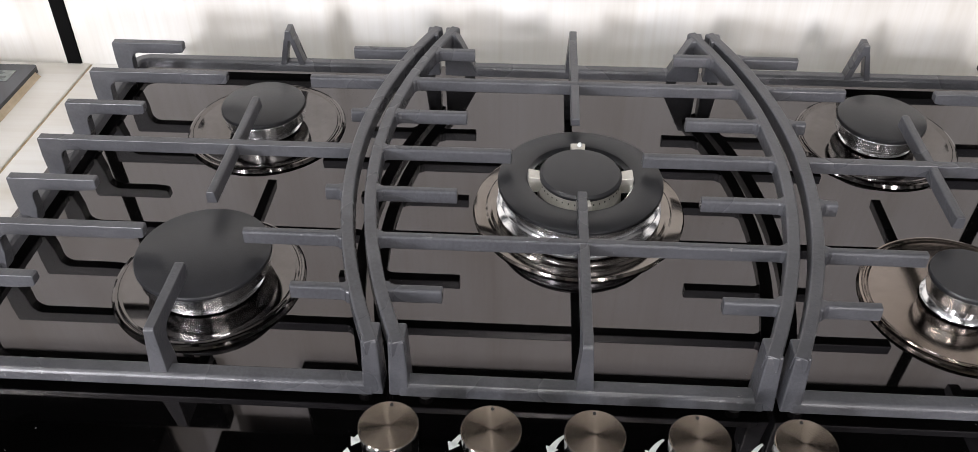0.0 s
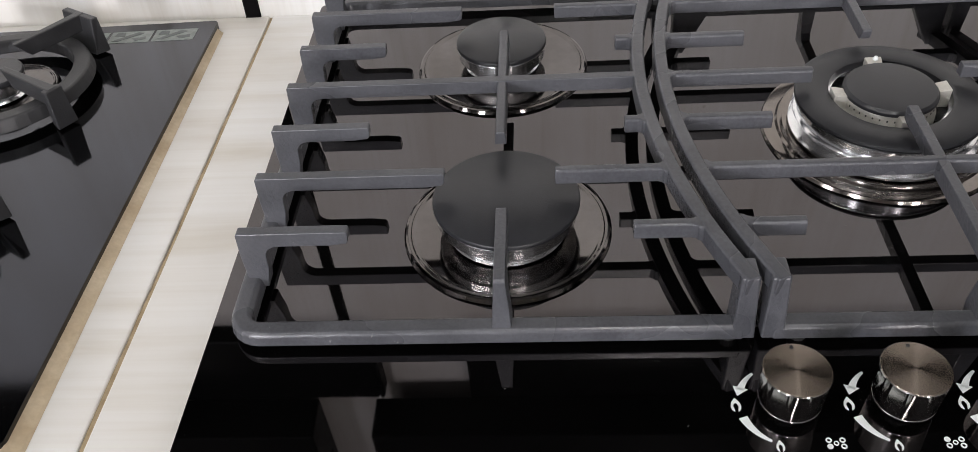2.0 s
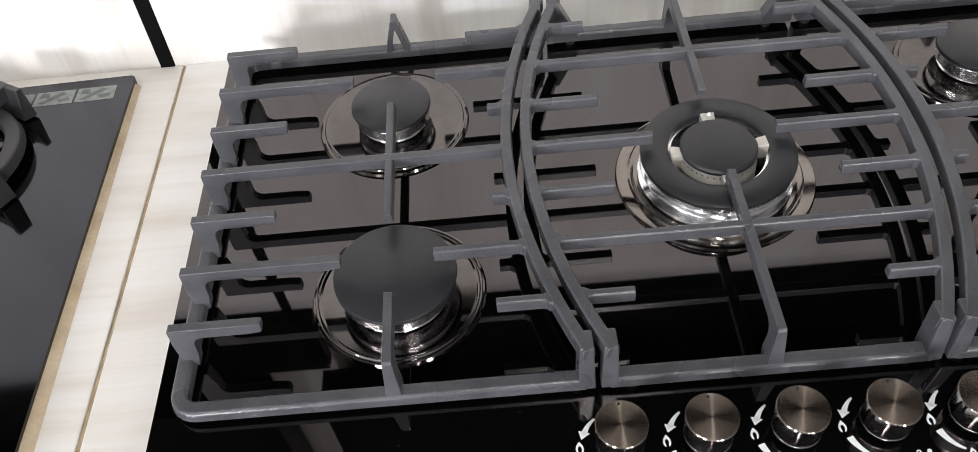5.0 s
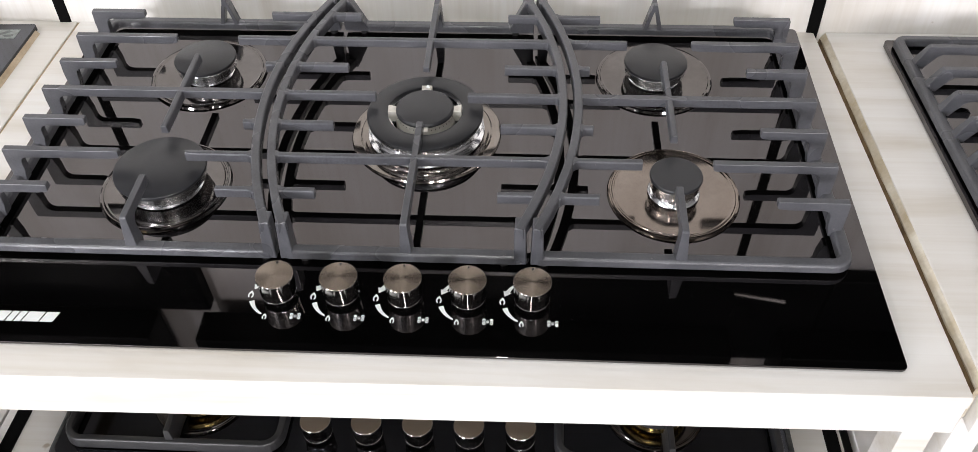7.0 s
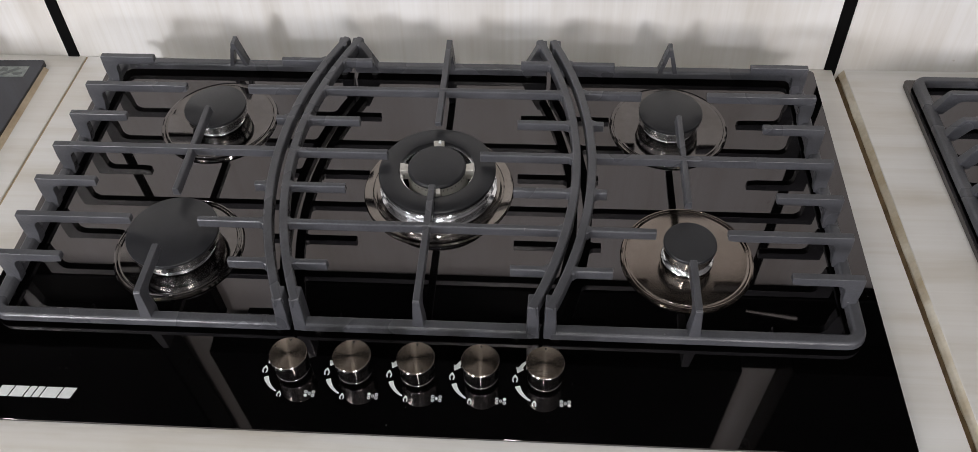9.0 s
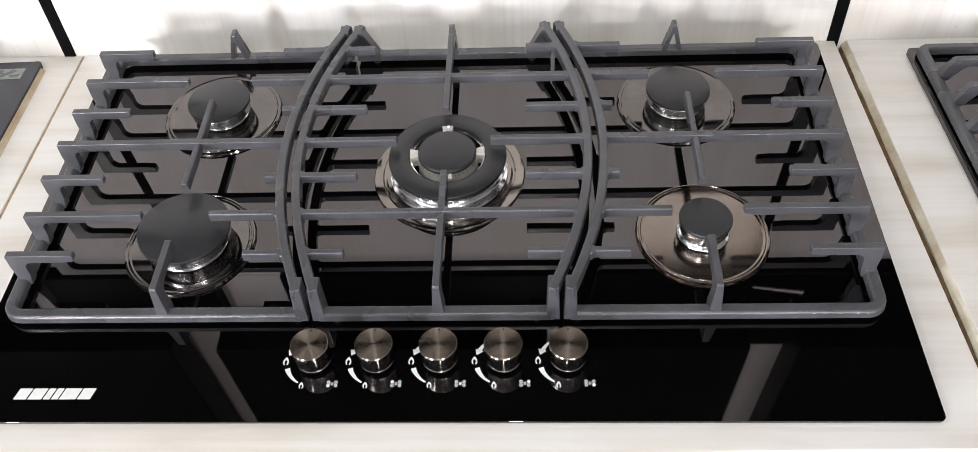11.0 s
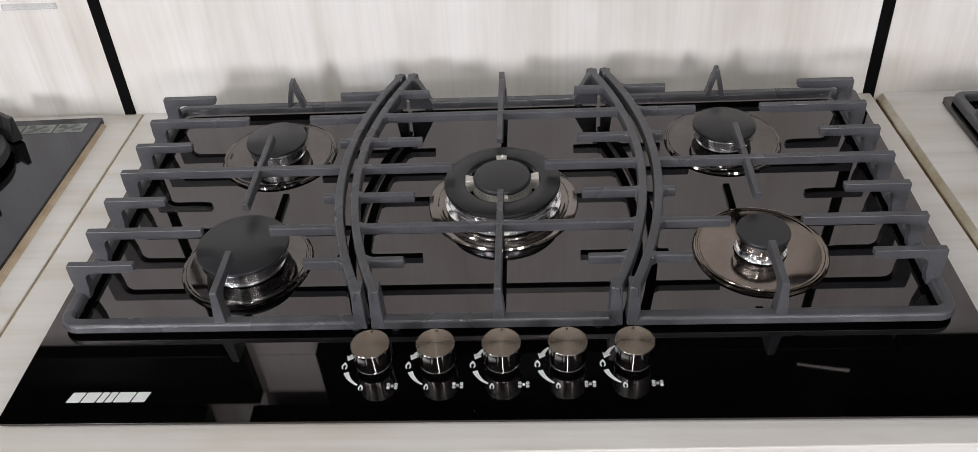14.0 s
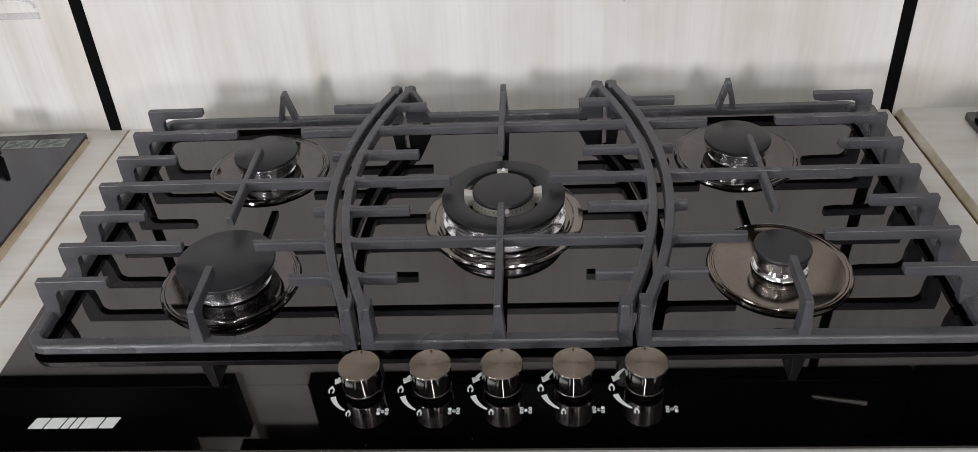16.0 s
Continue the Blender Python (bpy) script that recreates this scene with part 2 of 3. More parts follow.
def sweep(bm, points, top, bottom, height, closed=False, chamfer=0.0012, flare=None):
    """A cast bar along points on its upper middle line: width at the top and at the bottom, and height."""
    pts = [Vector(p) for p in points]
    n, rings = len(pts), []
    for i, p in enumerate(pts):
        a = pts[(i - 1) % n] if (closed or i) else p
        b = pts[(i + 1) % n] if (closed or i < n - 1) else p
        t = (b - a)
        t.z = 0
        t.normalize()
        s = Vector((t.y, -t.x, 0))
        c = chamfer
        k = flare[i] if flare else 0.0
        top_, bottom_ = top + k, bottom + k
        sec = [(-top_ / 2 + c, 0), (top_ / 2 - c, 0), (top_ / 2, -c), (bottom_ / 2, -height), (-bottom_ / 2, -height), (-top_ / 2, -c)]
        rings.append([bm.verts.new(p + s * u + Vector((0, 0, w))) for u, w in sec])
    for i in range(n if closed else n - 1):
        r, q = rings[i], rings[(i + 1) % n]
        for k in range(6):
            bm.faces.new((r[k], r[(k + 1) % 6], q[(k + 1) % 6], q[k]))
    if not closed:
        bm.faces.new(rings[0][::-1])
        bm.faces.new(rings[-1])


def lathe(bm, profile, segments=64, at=(0, 0, 0)):
    """Turns (radius, height) pairs round the upright axis; a radius of 0 closes the end."""
    rings = []
    for r, z in profile:
        if r == 0:
            rings.append([bm.verts.new((at[0], at[1], at[2] + z))])
        else:
            rings.append([bm.verts.new((at[0] + r * math.cos(2 * math.pi * k / segments), at[1] + r * math.sin(2 * math.pi * k / segments), at[2] + z)) for k in range(segments)])
    for a, b in zip(rings, rings[1:]):
        for k in range(segments):
            j = (k + 1) % segments
            if len(a) == 1 and len(b) > 1:
                bm.faces.new((a[0], b[k], b[j]))
            elif len(b) == 1 and len(a) > 1:
                bm.faces.new((a[k], a[j], b[0]))
            elif len(a) > 1:
                bm.faces.new((a[k], a[j], b[j], b[k]))


def round_box(bm, x0, x1, y0, y1, z0, z1, r, seg=6):
    """A slab with rounded corners in plan."""
    ring = []
    for cx, cy, a0 in ((x1 - r, y1 - r, 0), (x0 + r, y1 - r, 90), (x0 + r, y0 + r, 180), (x1 - r, y0 + r, 270)):
        for k in range(seg + 1):
            a = radians(a0 + 90 * k / seg)
            ring.append((cx + r * math.cos(a), cy + r * math.sin(a)))
    lo = [bm.verts.new((x, y, z0)) for x, y in ring]
    hi = [bm.verts.new((x, y, z1)) for x, y in ring]
    n = len(ring)
    bm.faces.new(lo[::-1])
    bm.faces.new(hi)
    for k in range(n):
        bm.faces.new((lo[k], lo[(k + 1) % n], hi[(k + 1) % n], hi[k]))


def structure(name, bm, material, label, category, bevel=0.0):
    return tagged(part(name, bm, material, bevel=bevel), label, category, kind="structure")


# ---- the shop: floor, walls, ceiling ----
bm = bmesh.new()
box(bm, -4.5, 3.4, -5.2, 0.55, -0.1, 0.0)
structure("floor", bm, M_FLOOR, "grey tiled shop floor below the display", "floor")
bm = bmesh.new()
box(bm, -4.5, 3.4, -5.2, 0.55, 2.75, 2.85)
structure("ceiling", bm, M_CEIL, "plain off-white painted shop ceiling", "ceiling")
bm = bmesh.new()
box(bm, -4.5, 3.4, 0.386, 0.55, 0.0, 2.75)
wall_north = structure("wall_north", bm, M_ROOM, "plastered wall behind whitewashed display panels", "wall")
bm = bmesh.new()
box(bm, -4.6, -4.5, -5.2, -3.95, 0.0, 2.75)
box(bm, -4.6, -4.5, -2.85, 0.55, 0.0, 2.75)
box(bm, -4.6, -4.5, -3.95, -2.85, 2.60, 2.75)
box(bm, -4.6, -4.5, -3.95, -2.85, 0.0, 1.60)
structure("wall_west", bm, M_ROOM, "painted side wall of the shop with a bright window", "wall")
bm = bmesh.new()
box(bm, 3.4, 3.5, -5.2, 0.55, 0.0, 2.75)
structure("wall_east", bm, M_ROOM, "plain painted side wall of the shop", "wall")
bm = bmesh.new()
side = -4.5
for x0, x1, power, colour in OPENINGS:
    box(bm, side, x0, -5.2, -5.05, 0.0, 2.75)
    box(bm, x0, x1, -5.2, -5.05, 2.25, 2.75)
    box(bm, x0, x1, -5.2, -5.05, 0.0, 0.88)
    side = x1
box(bm, side, 3.4, -5.2, -5.05, 0.0, 2.75)
structure("wall_south", bm, M_ROOM, "painted shop front wall with tall narrow windows", "wall")

# tube fittings on the ceiling
for x, y in TUBES:
    t = thing("ceiling_light", (x, y, 2.75), "slim white ceiling batten with a fluorescent tube", "ceiling light", "tube lights on the ceiling")
    bm = bmesh.new()
    box(bm, -0.03, 0.03, -0.78, 0.78, -0.045, 0.0)
    part("housing", bm, M_CEIL, t, bevel=0.004)
    for e in (-0.77, 0.77):
        bm = bmesh.new()
        box(bm, -0.014, 0.014, e - 0.01, e + 0.01, -0.105, -0.045)
        part("socket", bm, M_PRINT, t, bevel=0.002)

# whitewashed panels with black trim between them
STRIPS = (-1.597, -0.5460, 0.5060, 1.557)
SW = 0.0155
edges = [-4.45] + [e for s in STRIPS for e in (s - SW / 2, s + SW / 2)] + [3.35]
for i in range(0, len(edges), 2):
    bm = bmesh.new()
    box(bm, edges[i], edges[i + 1], WY, 0.386, 0.0, 1.52)
    part("panel", bm, M_WALL, wall_north, "whitewashed wood-grain wall panel", bevel=0.001)
bm = bmesh.new()
box(bm, -4.45, 3.35, WY, 0.386, 1.5205, 2.45)
part("panel", bm, M_WALL, wall_north, "whitewashed upper wall panel")
for s in STRIPS:
    bm = bmesh.new()
    box(bm, s - SW / 2 + 0.0003, s + SW / 2 - 0.0003, WY - 0.002, 0.386, 0.0, 1.52)
    structure("trim", bm, M_STRIP, "black trim strip between wall panels", "trim")

# ---- display benches ----


def bench(x0, x1, label, skew0=0.0, skew1=0.0, front0=-0.270, front1=-0.270):
    """A tier of the display: top board, fascia, posts, lower shelf; skew: how far an end runs outwards towards the front."""
    t = thing("display_bench", ((x0 + x1) / 2, 0, 0), label, "bench", "display benches along the wall")
    o = -(x0 + x1) / 2
    a0, a1, f0, f1 = x0 + o, x1 + o, x0 + o + skew0, x1 + o + skew1
    bm = bmesh.new()
    hexa(bm, [(f0, front0, BZ - 0.016), (f1, front1, BZ - 0.016), (a1, WY, BZ - 0.016), (a0, WY, BZ - 0.016)], [(f0, front0, BZ), (f1, front1, BZ), (a1, WY, BZ), (a0, WY, BZ)])
    part("top_board", bm, M_BENCH, t, bevel=0.0012)
    bm = bmesh.new()
    hexa(bm, [(f0 + 0.0005, front0 + 0.0015, 0.8295), (f1 - 0.0005, front1 + 0.0015, 0.8295), (f1 - 0.0005, front1 + 0.02, 0.8295), (f0 + 0.0005, front0 + 0.02, 0.8295)],
         [(f0 + 0.0005, front0 + 0.0015, BZ - 0.0165), (f1 - 0.0005, front1 + 0.0015, BZ - 0.0165), (f1 - 0.0005, front1 + 0.02, BZ - 0.0165), (f0 + 0.0005, front0 + 0.02, BZ - 0.0165)])
    part("fascia", bm, M_BENCH, t, bevel=0.001)
    for px, py in ((f0 + 0.001, front0), (f1 - 0.031, front1)):
        bm = bmesh.new()
        box(bm, px, px + 0.030, py + 0.0205, py + 0.055, 0.604, BZ - 0.0165)
        part("post", bm, M_BENCH, t, bevel=0.001)
    bm = bmesh.new()
    box(bm, a0, a1, -0.42, WY, 0.586, 0.604)
    part("lower_shelf", bm, M_BENCH, t, bevel=0.001)
    bm = bmesh.new()
    box(bm, a0 + 0.002, a1 - 0.002, -0.418, -0.40, 0.0, 0.5855)
    part("front_panel", bm, M_BENCH, t)
    return t


bench(-1.560, -0.5285, "whitewashed wooden display bench carrying a black glass hob", 0.0, 0.0125)
bench(-0.5255, 0.5080, "whitewashed wooden display bench under the five-burner hob", 0.0135, 0.0090, -0.274, -0.2610)
bench(0.5245, 1.560, "whitewashed wooden display bench carrying a grey-grated hob", 0.0065, 0.0, -0.2610, -0.2610)


def joint_strip(name, xa, xb, fa, fb, za, zb, material, label):
    """A strip lying in the joint between two benches; za, zb: height of its two edges."""
    bm = bmesh.new()
    n = 26
    rng = random.Random(7)
    rows = []
    for i in range(n + 1):
        f = i / n
        y = -0.245 + (WY - 0.001 + 0.245) * f
        j0, j1 = rng.uniform(-0.0007, 0.0007), rng.uniform(-0.0006, 0.0006)
        x0, x1 = fa + (xa - fa) * f + j0, fb + (xb - fb) * f + j1
        rows.append([bm.verts.new(p) for p in ((x0, y, BZ - 0.05), (x1, y, BZ - 0.05), (x1, y, zb), (x0, y, za))])
    for p, q in zip(rows, rows[1:]):
        for k in range(4):
            bm.faces.new((p[k], p[(k + 1) % 4], q[(k + 1) % 4], q[k]))
    bm.faces.new(rows[0])
    bm.faces.new(rows[-1][::-1])
    return structure(name, bm, material, label, "trim")


# raw edges in the joints between the benches
joint_strip("joint_filler", -0.5284, -0.5256, -0.5155, -0.5124, BZ - 0.0015, BZ - 0.002, M_RAW, "raw tan chipboard edge in the bench joint")
joint_strip("joint_filler", 0.5084, 0.5186, 0.5174, 0.5262, BZ - 0.046, BZ - 0.009, M_DARKRAW, "raw chipboard edge in the bench joint, darkened for its shade")
joint_strip("joint_lip", 0.5188, 0.5243, 0.5264, 0.5308, BZ - 0.008, BZ - 0.0006, M_EDGE, "stained pale edge strip of the neighbouring bench")
# old sealant along the neighbouring hob
bm = bmesh.new()
hexa(bm, [(-0.5735, -0.240, BZ + 0.0002), (-0.5455, -0.240, BZ + 0.0002), (-0.5690, 0.315, BZ + 0.0002), (-0.5755, 0.315, BZ + 0.0002)], [(-0.5565, -0.240, BZ + 0.006), (-0.5480, -0.240, BZ + 0.0008), (-0.5700, 0.315, BZ + 0.0008), (-0.5750, 0.315, BZ + 0.006)])
structure("sealant_bead", bm, M_SEAL, "tan aged sealant bead beside the black hob", "trim")

# ---- pan supports ----
TZ = 0.0515         # top of the fingers above the glass
Y0, Y1 = -0.1225, 0.2785      # front and back rail
YB = 0.2865                    # where the bars end above the back rail
FY = [-0.0755 + 0.0530 * k for k in range(7)]
XO = 0.4385                    # outer face of the fingers' legs


def bow(y, extra=0.0):
    return 0.159 + extra - 1.06 * (y - 0.0800) ** 2


def bow_path(extra, sign):
    ys = [Y0 - 0.002 + (YB - Y0 + 0.002) * k / 28 for k in range(29)]
    return [(sign * bow(y, extra), y, TZ) for y in ys]


def profile_bar(bm, outline, origin, along, width_top, width_bottom, z_top):
    """A casting cut from a side profile of (distance, height) pairs; it is a little wider at its foot."""
    origin, along = Vector(origin), Vector(along)
    side = Vector((-along.y, along.x, 0))
    rows = []
    for sg in (-1, 1):
        row = []
        for d, z in outline:
            w = width_top + (width_bottom - width_top) * max(0.0, min(1.0, (z_top - z) / z_top))
            row.append(bm.verts.new(origin + along * d + side * (sg * w / 2) + Vector((0, 0, z))))
        rows.append(row)
    n = len(outline)
    bm.faces.new(rows[0])
    bm.faces.new(rows[1][::-1])
    for i in range(n):
        j = (i + 1) % n
        bm.faces.new((rows[0][j], rows[0][i], rows[1][i], rows[1][j]))


def fillet(d, z, r, n=5):
    """The hollow round between a leg and the bar above it."""
    return [(d + r - r * math.cos(math.pi / 2 * k / n), z - r + r * math.sin(math.pi / 2 * k / n)) for k in range(n + 1)]


FT = TZ - 0.0005     # tops of fingers
YT = TZ - 0.0010     # tops of lengthwise bars


def finger(parent, x0, x1, y, name="finger", w=0.0068, h=0.0105, both=False):
    """A finger whose root, at x0, flares into the bowed bar."""
    s = 1 if x1 > x0 else -1
    xs, fl = [x0, x0 + s * 0.0050, x0 + s * 0.0065, x0 + s * 0.009], [0.007, 0.0055, 0.0018, 0.0]
    if both:
        xs, fl = xs + [x1 - s * 0.009, x1 - s * 0.0065, x1 - s * 0.0050, x1], fl + [0.0, 0.0018, 0.0055, 0.007]
    else:
        xs, fl = xs + [x1], fl + [0.0]
    bm = bmesh.new()
    sweep(bm, [(x, y, FT) for x in xs], w, w + 0.0018, h, flare=fl)
    return part(name, bm, M_IRON, parent, bevel=0.0009)


def outer_finger(parent, sign, tip, y, name="finger"):
    """A finger with its leg, from the low side frame up and inwards."""
    length = XO - tip
    b = FT - 0.0105
    outline = [(0.0015, 0.007), (0.0, 0.034), (0.0004, FT - 0.0012), (0.0014, FT), (length - 0.0010, FT), (length, FT - 0.0010), (length - 0.0004, b + 0.0030), (length - 0.002, b + 0.0012), (length - 0.012, b)]
    outline += fillet(0.0165, b, 0.0085)[::-1] + [(0.0160, 0.022), (0.0140, 0.013), (0.0130, 0.007)]
    bm = bmesh.new()
    profile_bar(bm, outline, (sign * XO, y, 0), (-sign, 0, 0), 0.0072, 0.0120, FT)
    return part(name, bm, M_IRON, parent, bevel=0.0006)


def y_bar(parent, x, ya, yb):
    bm = bmesh.new()
    sweep(bm, [(x, ya, YT), (x, yb, YT)], 0.0066, 0.0085, 0.0105)
    return part("bar", bm, M_IRON, parent, bevel=0.0009)


def end_bar(parent, x, tip, front):
    """A lengthwise bar with its leg on the front or back frame; tip: where it ends."""
    s = 1 if front else -1
    foot = Y0 - 0.0070 if front else YB
    length = abs(tip - foot)
    b = YT - 0.0105
    if front:
        outline = [(0.0022, 0.006), (0.00765, YT - 0.0016), (0.0095, YT), (length - 0.001, YT), (length, YT - 0.001), (length - 0.0015, b + 0.001), (length - 0.006, b)]
        outline += fillet(0.0190, b, min(0.010, length / 4))[::-1] + [(0.0200, 0.014), (0.0175, 0.006)]
    else:
        outline = [(0.0022, 0.006), (0.0004, YT - 0.0020), (0.0012, YT), (length - 0.001, YT), (length, YT - 0.001), (length - 0.0015, b + 0.003), (length - 0.004, b + 0.001)]
        outline += [(0.0200, b), (0.0165, b - 0.006), (0.0145, 0.014), (0.0145, 0.006)]
    bm = bmesh.new()
    profile_bar(bm, outline, (x, foot, 0), (0, s, 0), 0.0068, 0.0135, YT)
    return part("bar", bm, M_IRON, parent, bevel=0.0006)


def splayed_leg(parent, x):
    """The pair of legs, spread like an A, under the short peak at the back rail."""
    bm = bmesh.new()
    hexa(bm, rect(x, YB - 0.0085, YT - 0.011, 0.0094, 0.0150), rect(x, YB - 0.0085, YT, 0.0052, 0.0150))
    for s in (-1, 1):
        hexa(bm, rect(x + s * 0.0110, Y1, 0.0060, 0.0062, 0.0120), rect(x + s * 0.0026, YB - 0.0085, YT - 0.0095, 0.0050, 0.0140))
    return part("leg", bm, M_IRON, parent, bevel=0.0008)


def bow_leg(parent, x, front, lean=0.0):
    """The foot at the end of a bowed bar."""
    bm = bmesh.new()
    if front:
        hexa(bm, rect(x, Y0 + 0.0025, 0.0055, 0.0134, 0.0190), rect(x, Y0 + 0.0065, TZ - 0.0004, 0.0104, 0.0170))
    else:
        hexa(bm, rect(x + lean, Y1, 0.0055, 0.0120 + 2 * abs(lean), 0.0140), rect(x, YB - 0.0085, TZ - 0.0004, 0.0104, 0.0165))
    return part("leg", bm, M_IRON, parent, bevel=0.0012)


def low_frame(parent, path, closed=False):
    bm = bmesh.new()
    sweep(bm, path, 0.0125, 0.0150, 0.0095, closed, 0.002)
    return part("frame", bm, M_IRON, parent, bevel=0.001)


def corner_arc(cx, cy, r, a0, a1, z, n=6):
    return [(cx + r * math.cos(radians(a0 + (a1 - a0) * k / n)), cy + r * math.sin(radians(a0 + (a1 - a0) * k / n)), z) for k in range(n + 1)]


FZ = 0.0148
TAG = ("grey cast-iron pan support with %s", "pan support", "pan supports on the hob")


def side_grate(sign, at):
    t = thing("pan_support", at, TAG[0] % "many fingers over two burners", TAG[1], TAG[2], base=TIPPED)
    xo = sign * (XO - 0.0030)
    xi0, xi1 = sign * bow(Y0 + 0.002, 0.0170), sign * bow(YB - 0.010, 0.0170)
    r = 0.014
    path = [(xi0, Y0, FZ)]
    if sign < 0:
        path += corner_arc(xo + r, Y0 + r, r, 270, 180, FZ) + corner_arc(xo + r, Y1 - r, r, 180, 90, FZ)
    else:
        path += corner_arc(xo - r, Y0 + r, r, -90, 0, FZ) + corner_arc(xo - r, Y1 - r, r, 0, 90, FZ)
    path.append((xi1, Y1, FZ))
    low_frame(t, path)
    bm = bmesh.new()
    sweep(bm, bow_path(0.0170, sign), 0.0092, 0.0105, 0.0125)
    part("curved_bar", bm, M_IRON, t, bevel=0.0006)
    for front, x in ((True, xi0), (False, xi1)):
        bow_leg(t, x, front, sign * 0.002)
    for k, y in enumerate(FY):
        tip = {0: 0.368, 1: 0.312, 2: 0.3685, 3: bow(y, 0.017), 4: 0.369, 5: 0.312, 6: 0.3695}[k]
        outer_finger(t, sign, tip, y, "crossbar" if k == 3 else "finger")
    for k, tip in ((0, 0.194), (1, 0.240), (2, 0.191), (4, 0.190), (5, 0.236), (6, 0.206)):
        finger(t, sign * bow(FY[k], 0.017), sign * tip, FY[k])
    end_bar(t, sign * 0.2740, -0.0585, True)
    y_bar(t, sign * 0.2765, 0.018, 0.1530)
    splayed_leg(t, sign * 0.2765)
    for fx, fy in ((xo, Y0 + 0.03), (xo, Y1 - 0.03), (sign * 0.14, Y0 + 0.001), (sign * 0.14, Y1 - 0.001)):
        bm = bmesh.new()
        lathe(bm, [(0, 0), (0.005, 0), (0.0055, 0.006), (0, 0.006)], 12, (fx, fy, 0))
        part("rubber_foot", bm, M_RUBBER, t, "black rubber foot")
    return t


def middle_grate(at):
    t = thing("pan_support", at, TAG[0] % "bowed sides over the wok burner", TAG[1], TAG[2], base=TIPPED)
    for y, yb in ((Y0, Y0 + 0.002), (Y1, YB - 0.010)):
        w = bow(yb, 0.0)
        low_frame(t, [(-w, y, FZ), (w, y, FZ)])
    for s in (-1, 1):
        bm = bmesh.new()
        sweep(bm, bow_path(0.0, s), 0.0092, 0.0105, 0.0125)
        part("curved_bar", bm, M_IRON, t, bevel=0.0006)
        for front, y in ((True, Y0 + 0.002), (False, YB - 0.010)):
            bow_leg(t, s * bow(y), front, -s * 0.0110)
        for k, tip in ((0, 0.092), (2, 0.091), (3, 0.052), (4, 0.0915), (6, 0.092)):
            finger(t, s * bow(FY[k]), s * tip, FY[k])
        for fy in (Y0, Y1):
            bm = bmesh.new()
            lathe(bm, [(0, 0), (0.005, 0), (0.0055, 0.006), (0, 0.006)], 12, (s * 0.10, fy, 0))
            part("rubber_foot", bm, M_RUBBER, t, "black rubber foot")
    for k in (1, 5):
        finger(t, -bow(FY[k]), bow(FY[k]), FY[k], "crossbar", both=True)
    end_bar(t, 0.003, 0.035, True)
    end_bar(t, 0.000, 0.132, False)
    return t


side_grate(-1, (0, 0, GZ))
side_grate(1, (0, 0, GZ))
middle_grate((0, 0, GZ))

# ---- the five-burner hob ----
GX, GF, GB = 0.4620, -0.2370, 0.2990


def hob_plate(x0, x1, y0, y1, label, glass=M_GLASS, bottom=BZ, top=NZ, base=Matrix()):
    t = thing("gas_hob", ((x0 + x1) / 2, (y0 + y1) / 2, bottom), label, "gas hob", base=base)
    w, d = (x1 - x0) / 2, (y1 - y0) / 2
    bm = bmesh.new()
    round_box(bm, -w + 0.003, w - 0.003, -d + 0.003, d - 0.003, 0.0002, 0.002, 0.005)
    part("gasket", bm, M_RUBBER, t, "black rubber seal under the glass")
    bm = bmesh.new()
    round_box(bm, -w, w, -d, d, 0.002, top - bottom, 0.006)
    part("glass_top", bm, glass, t, "glossy black tempered glass", bevel=0.0003)
    return t


hob = hob_plate(-GX + 0.004, GX + 0.004, GF, GB, "glossy black glass gas hob with five burners and knobs", bottom=0.8855, top=GZ, base=TIPPED)
# the steel body under the glass, seen as a dark wedge on the bench
bm = bmesh.new()
yc = (GF + GB) / 2
drop = [-(0.8855 - BZ) - math.tan(TIP) * (y + 0.25) + 0.0008 for y in (GF + 0.012, GB - 0.012)]
hexa(bm, [(-GX + 0.012, GF + 0.012 - yc, drop[0]), (GX - 0.012, GF + 0.012 - yc, drop[0]), (GX - 0.012, GB - 0.012 - yc, drop[1]), (-GX + 0.012, GB - 0.012 - yc, drop[1])], rect(0, 0, 0.0, 2 * GX - 0.024, GB - GF - 0.024))
part("underbody", bm, M_STEELHOB, hob, "dark steel body under the glass")


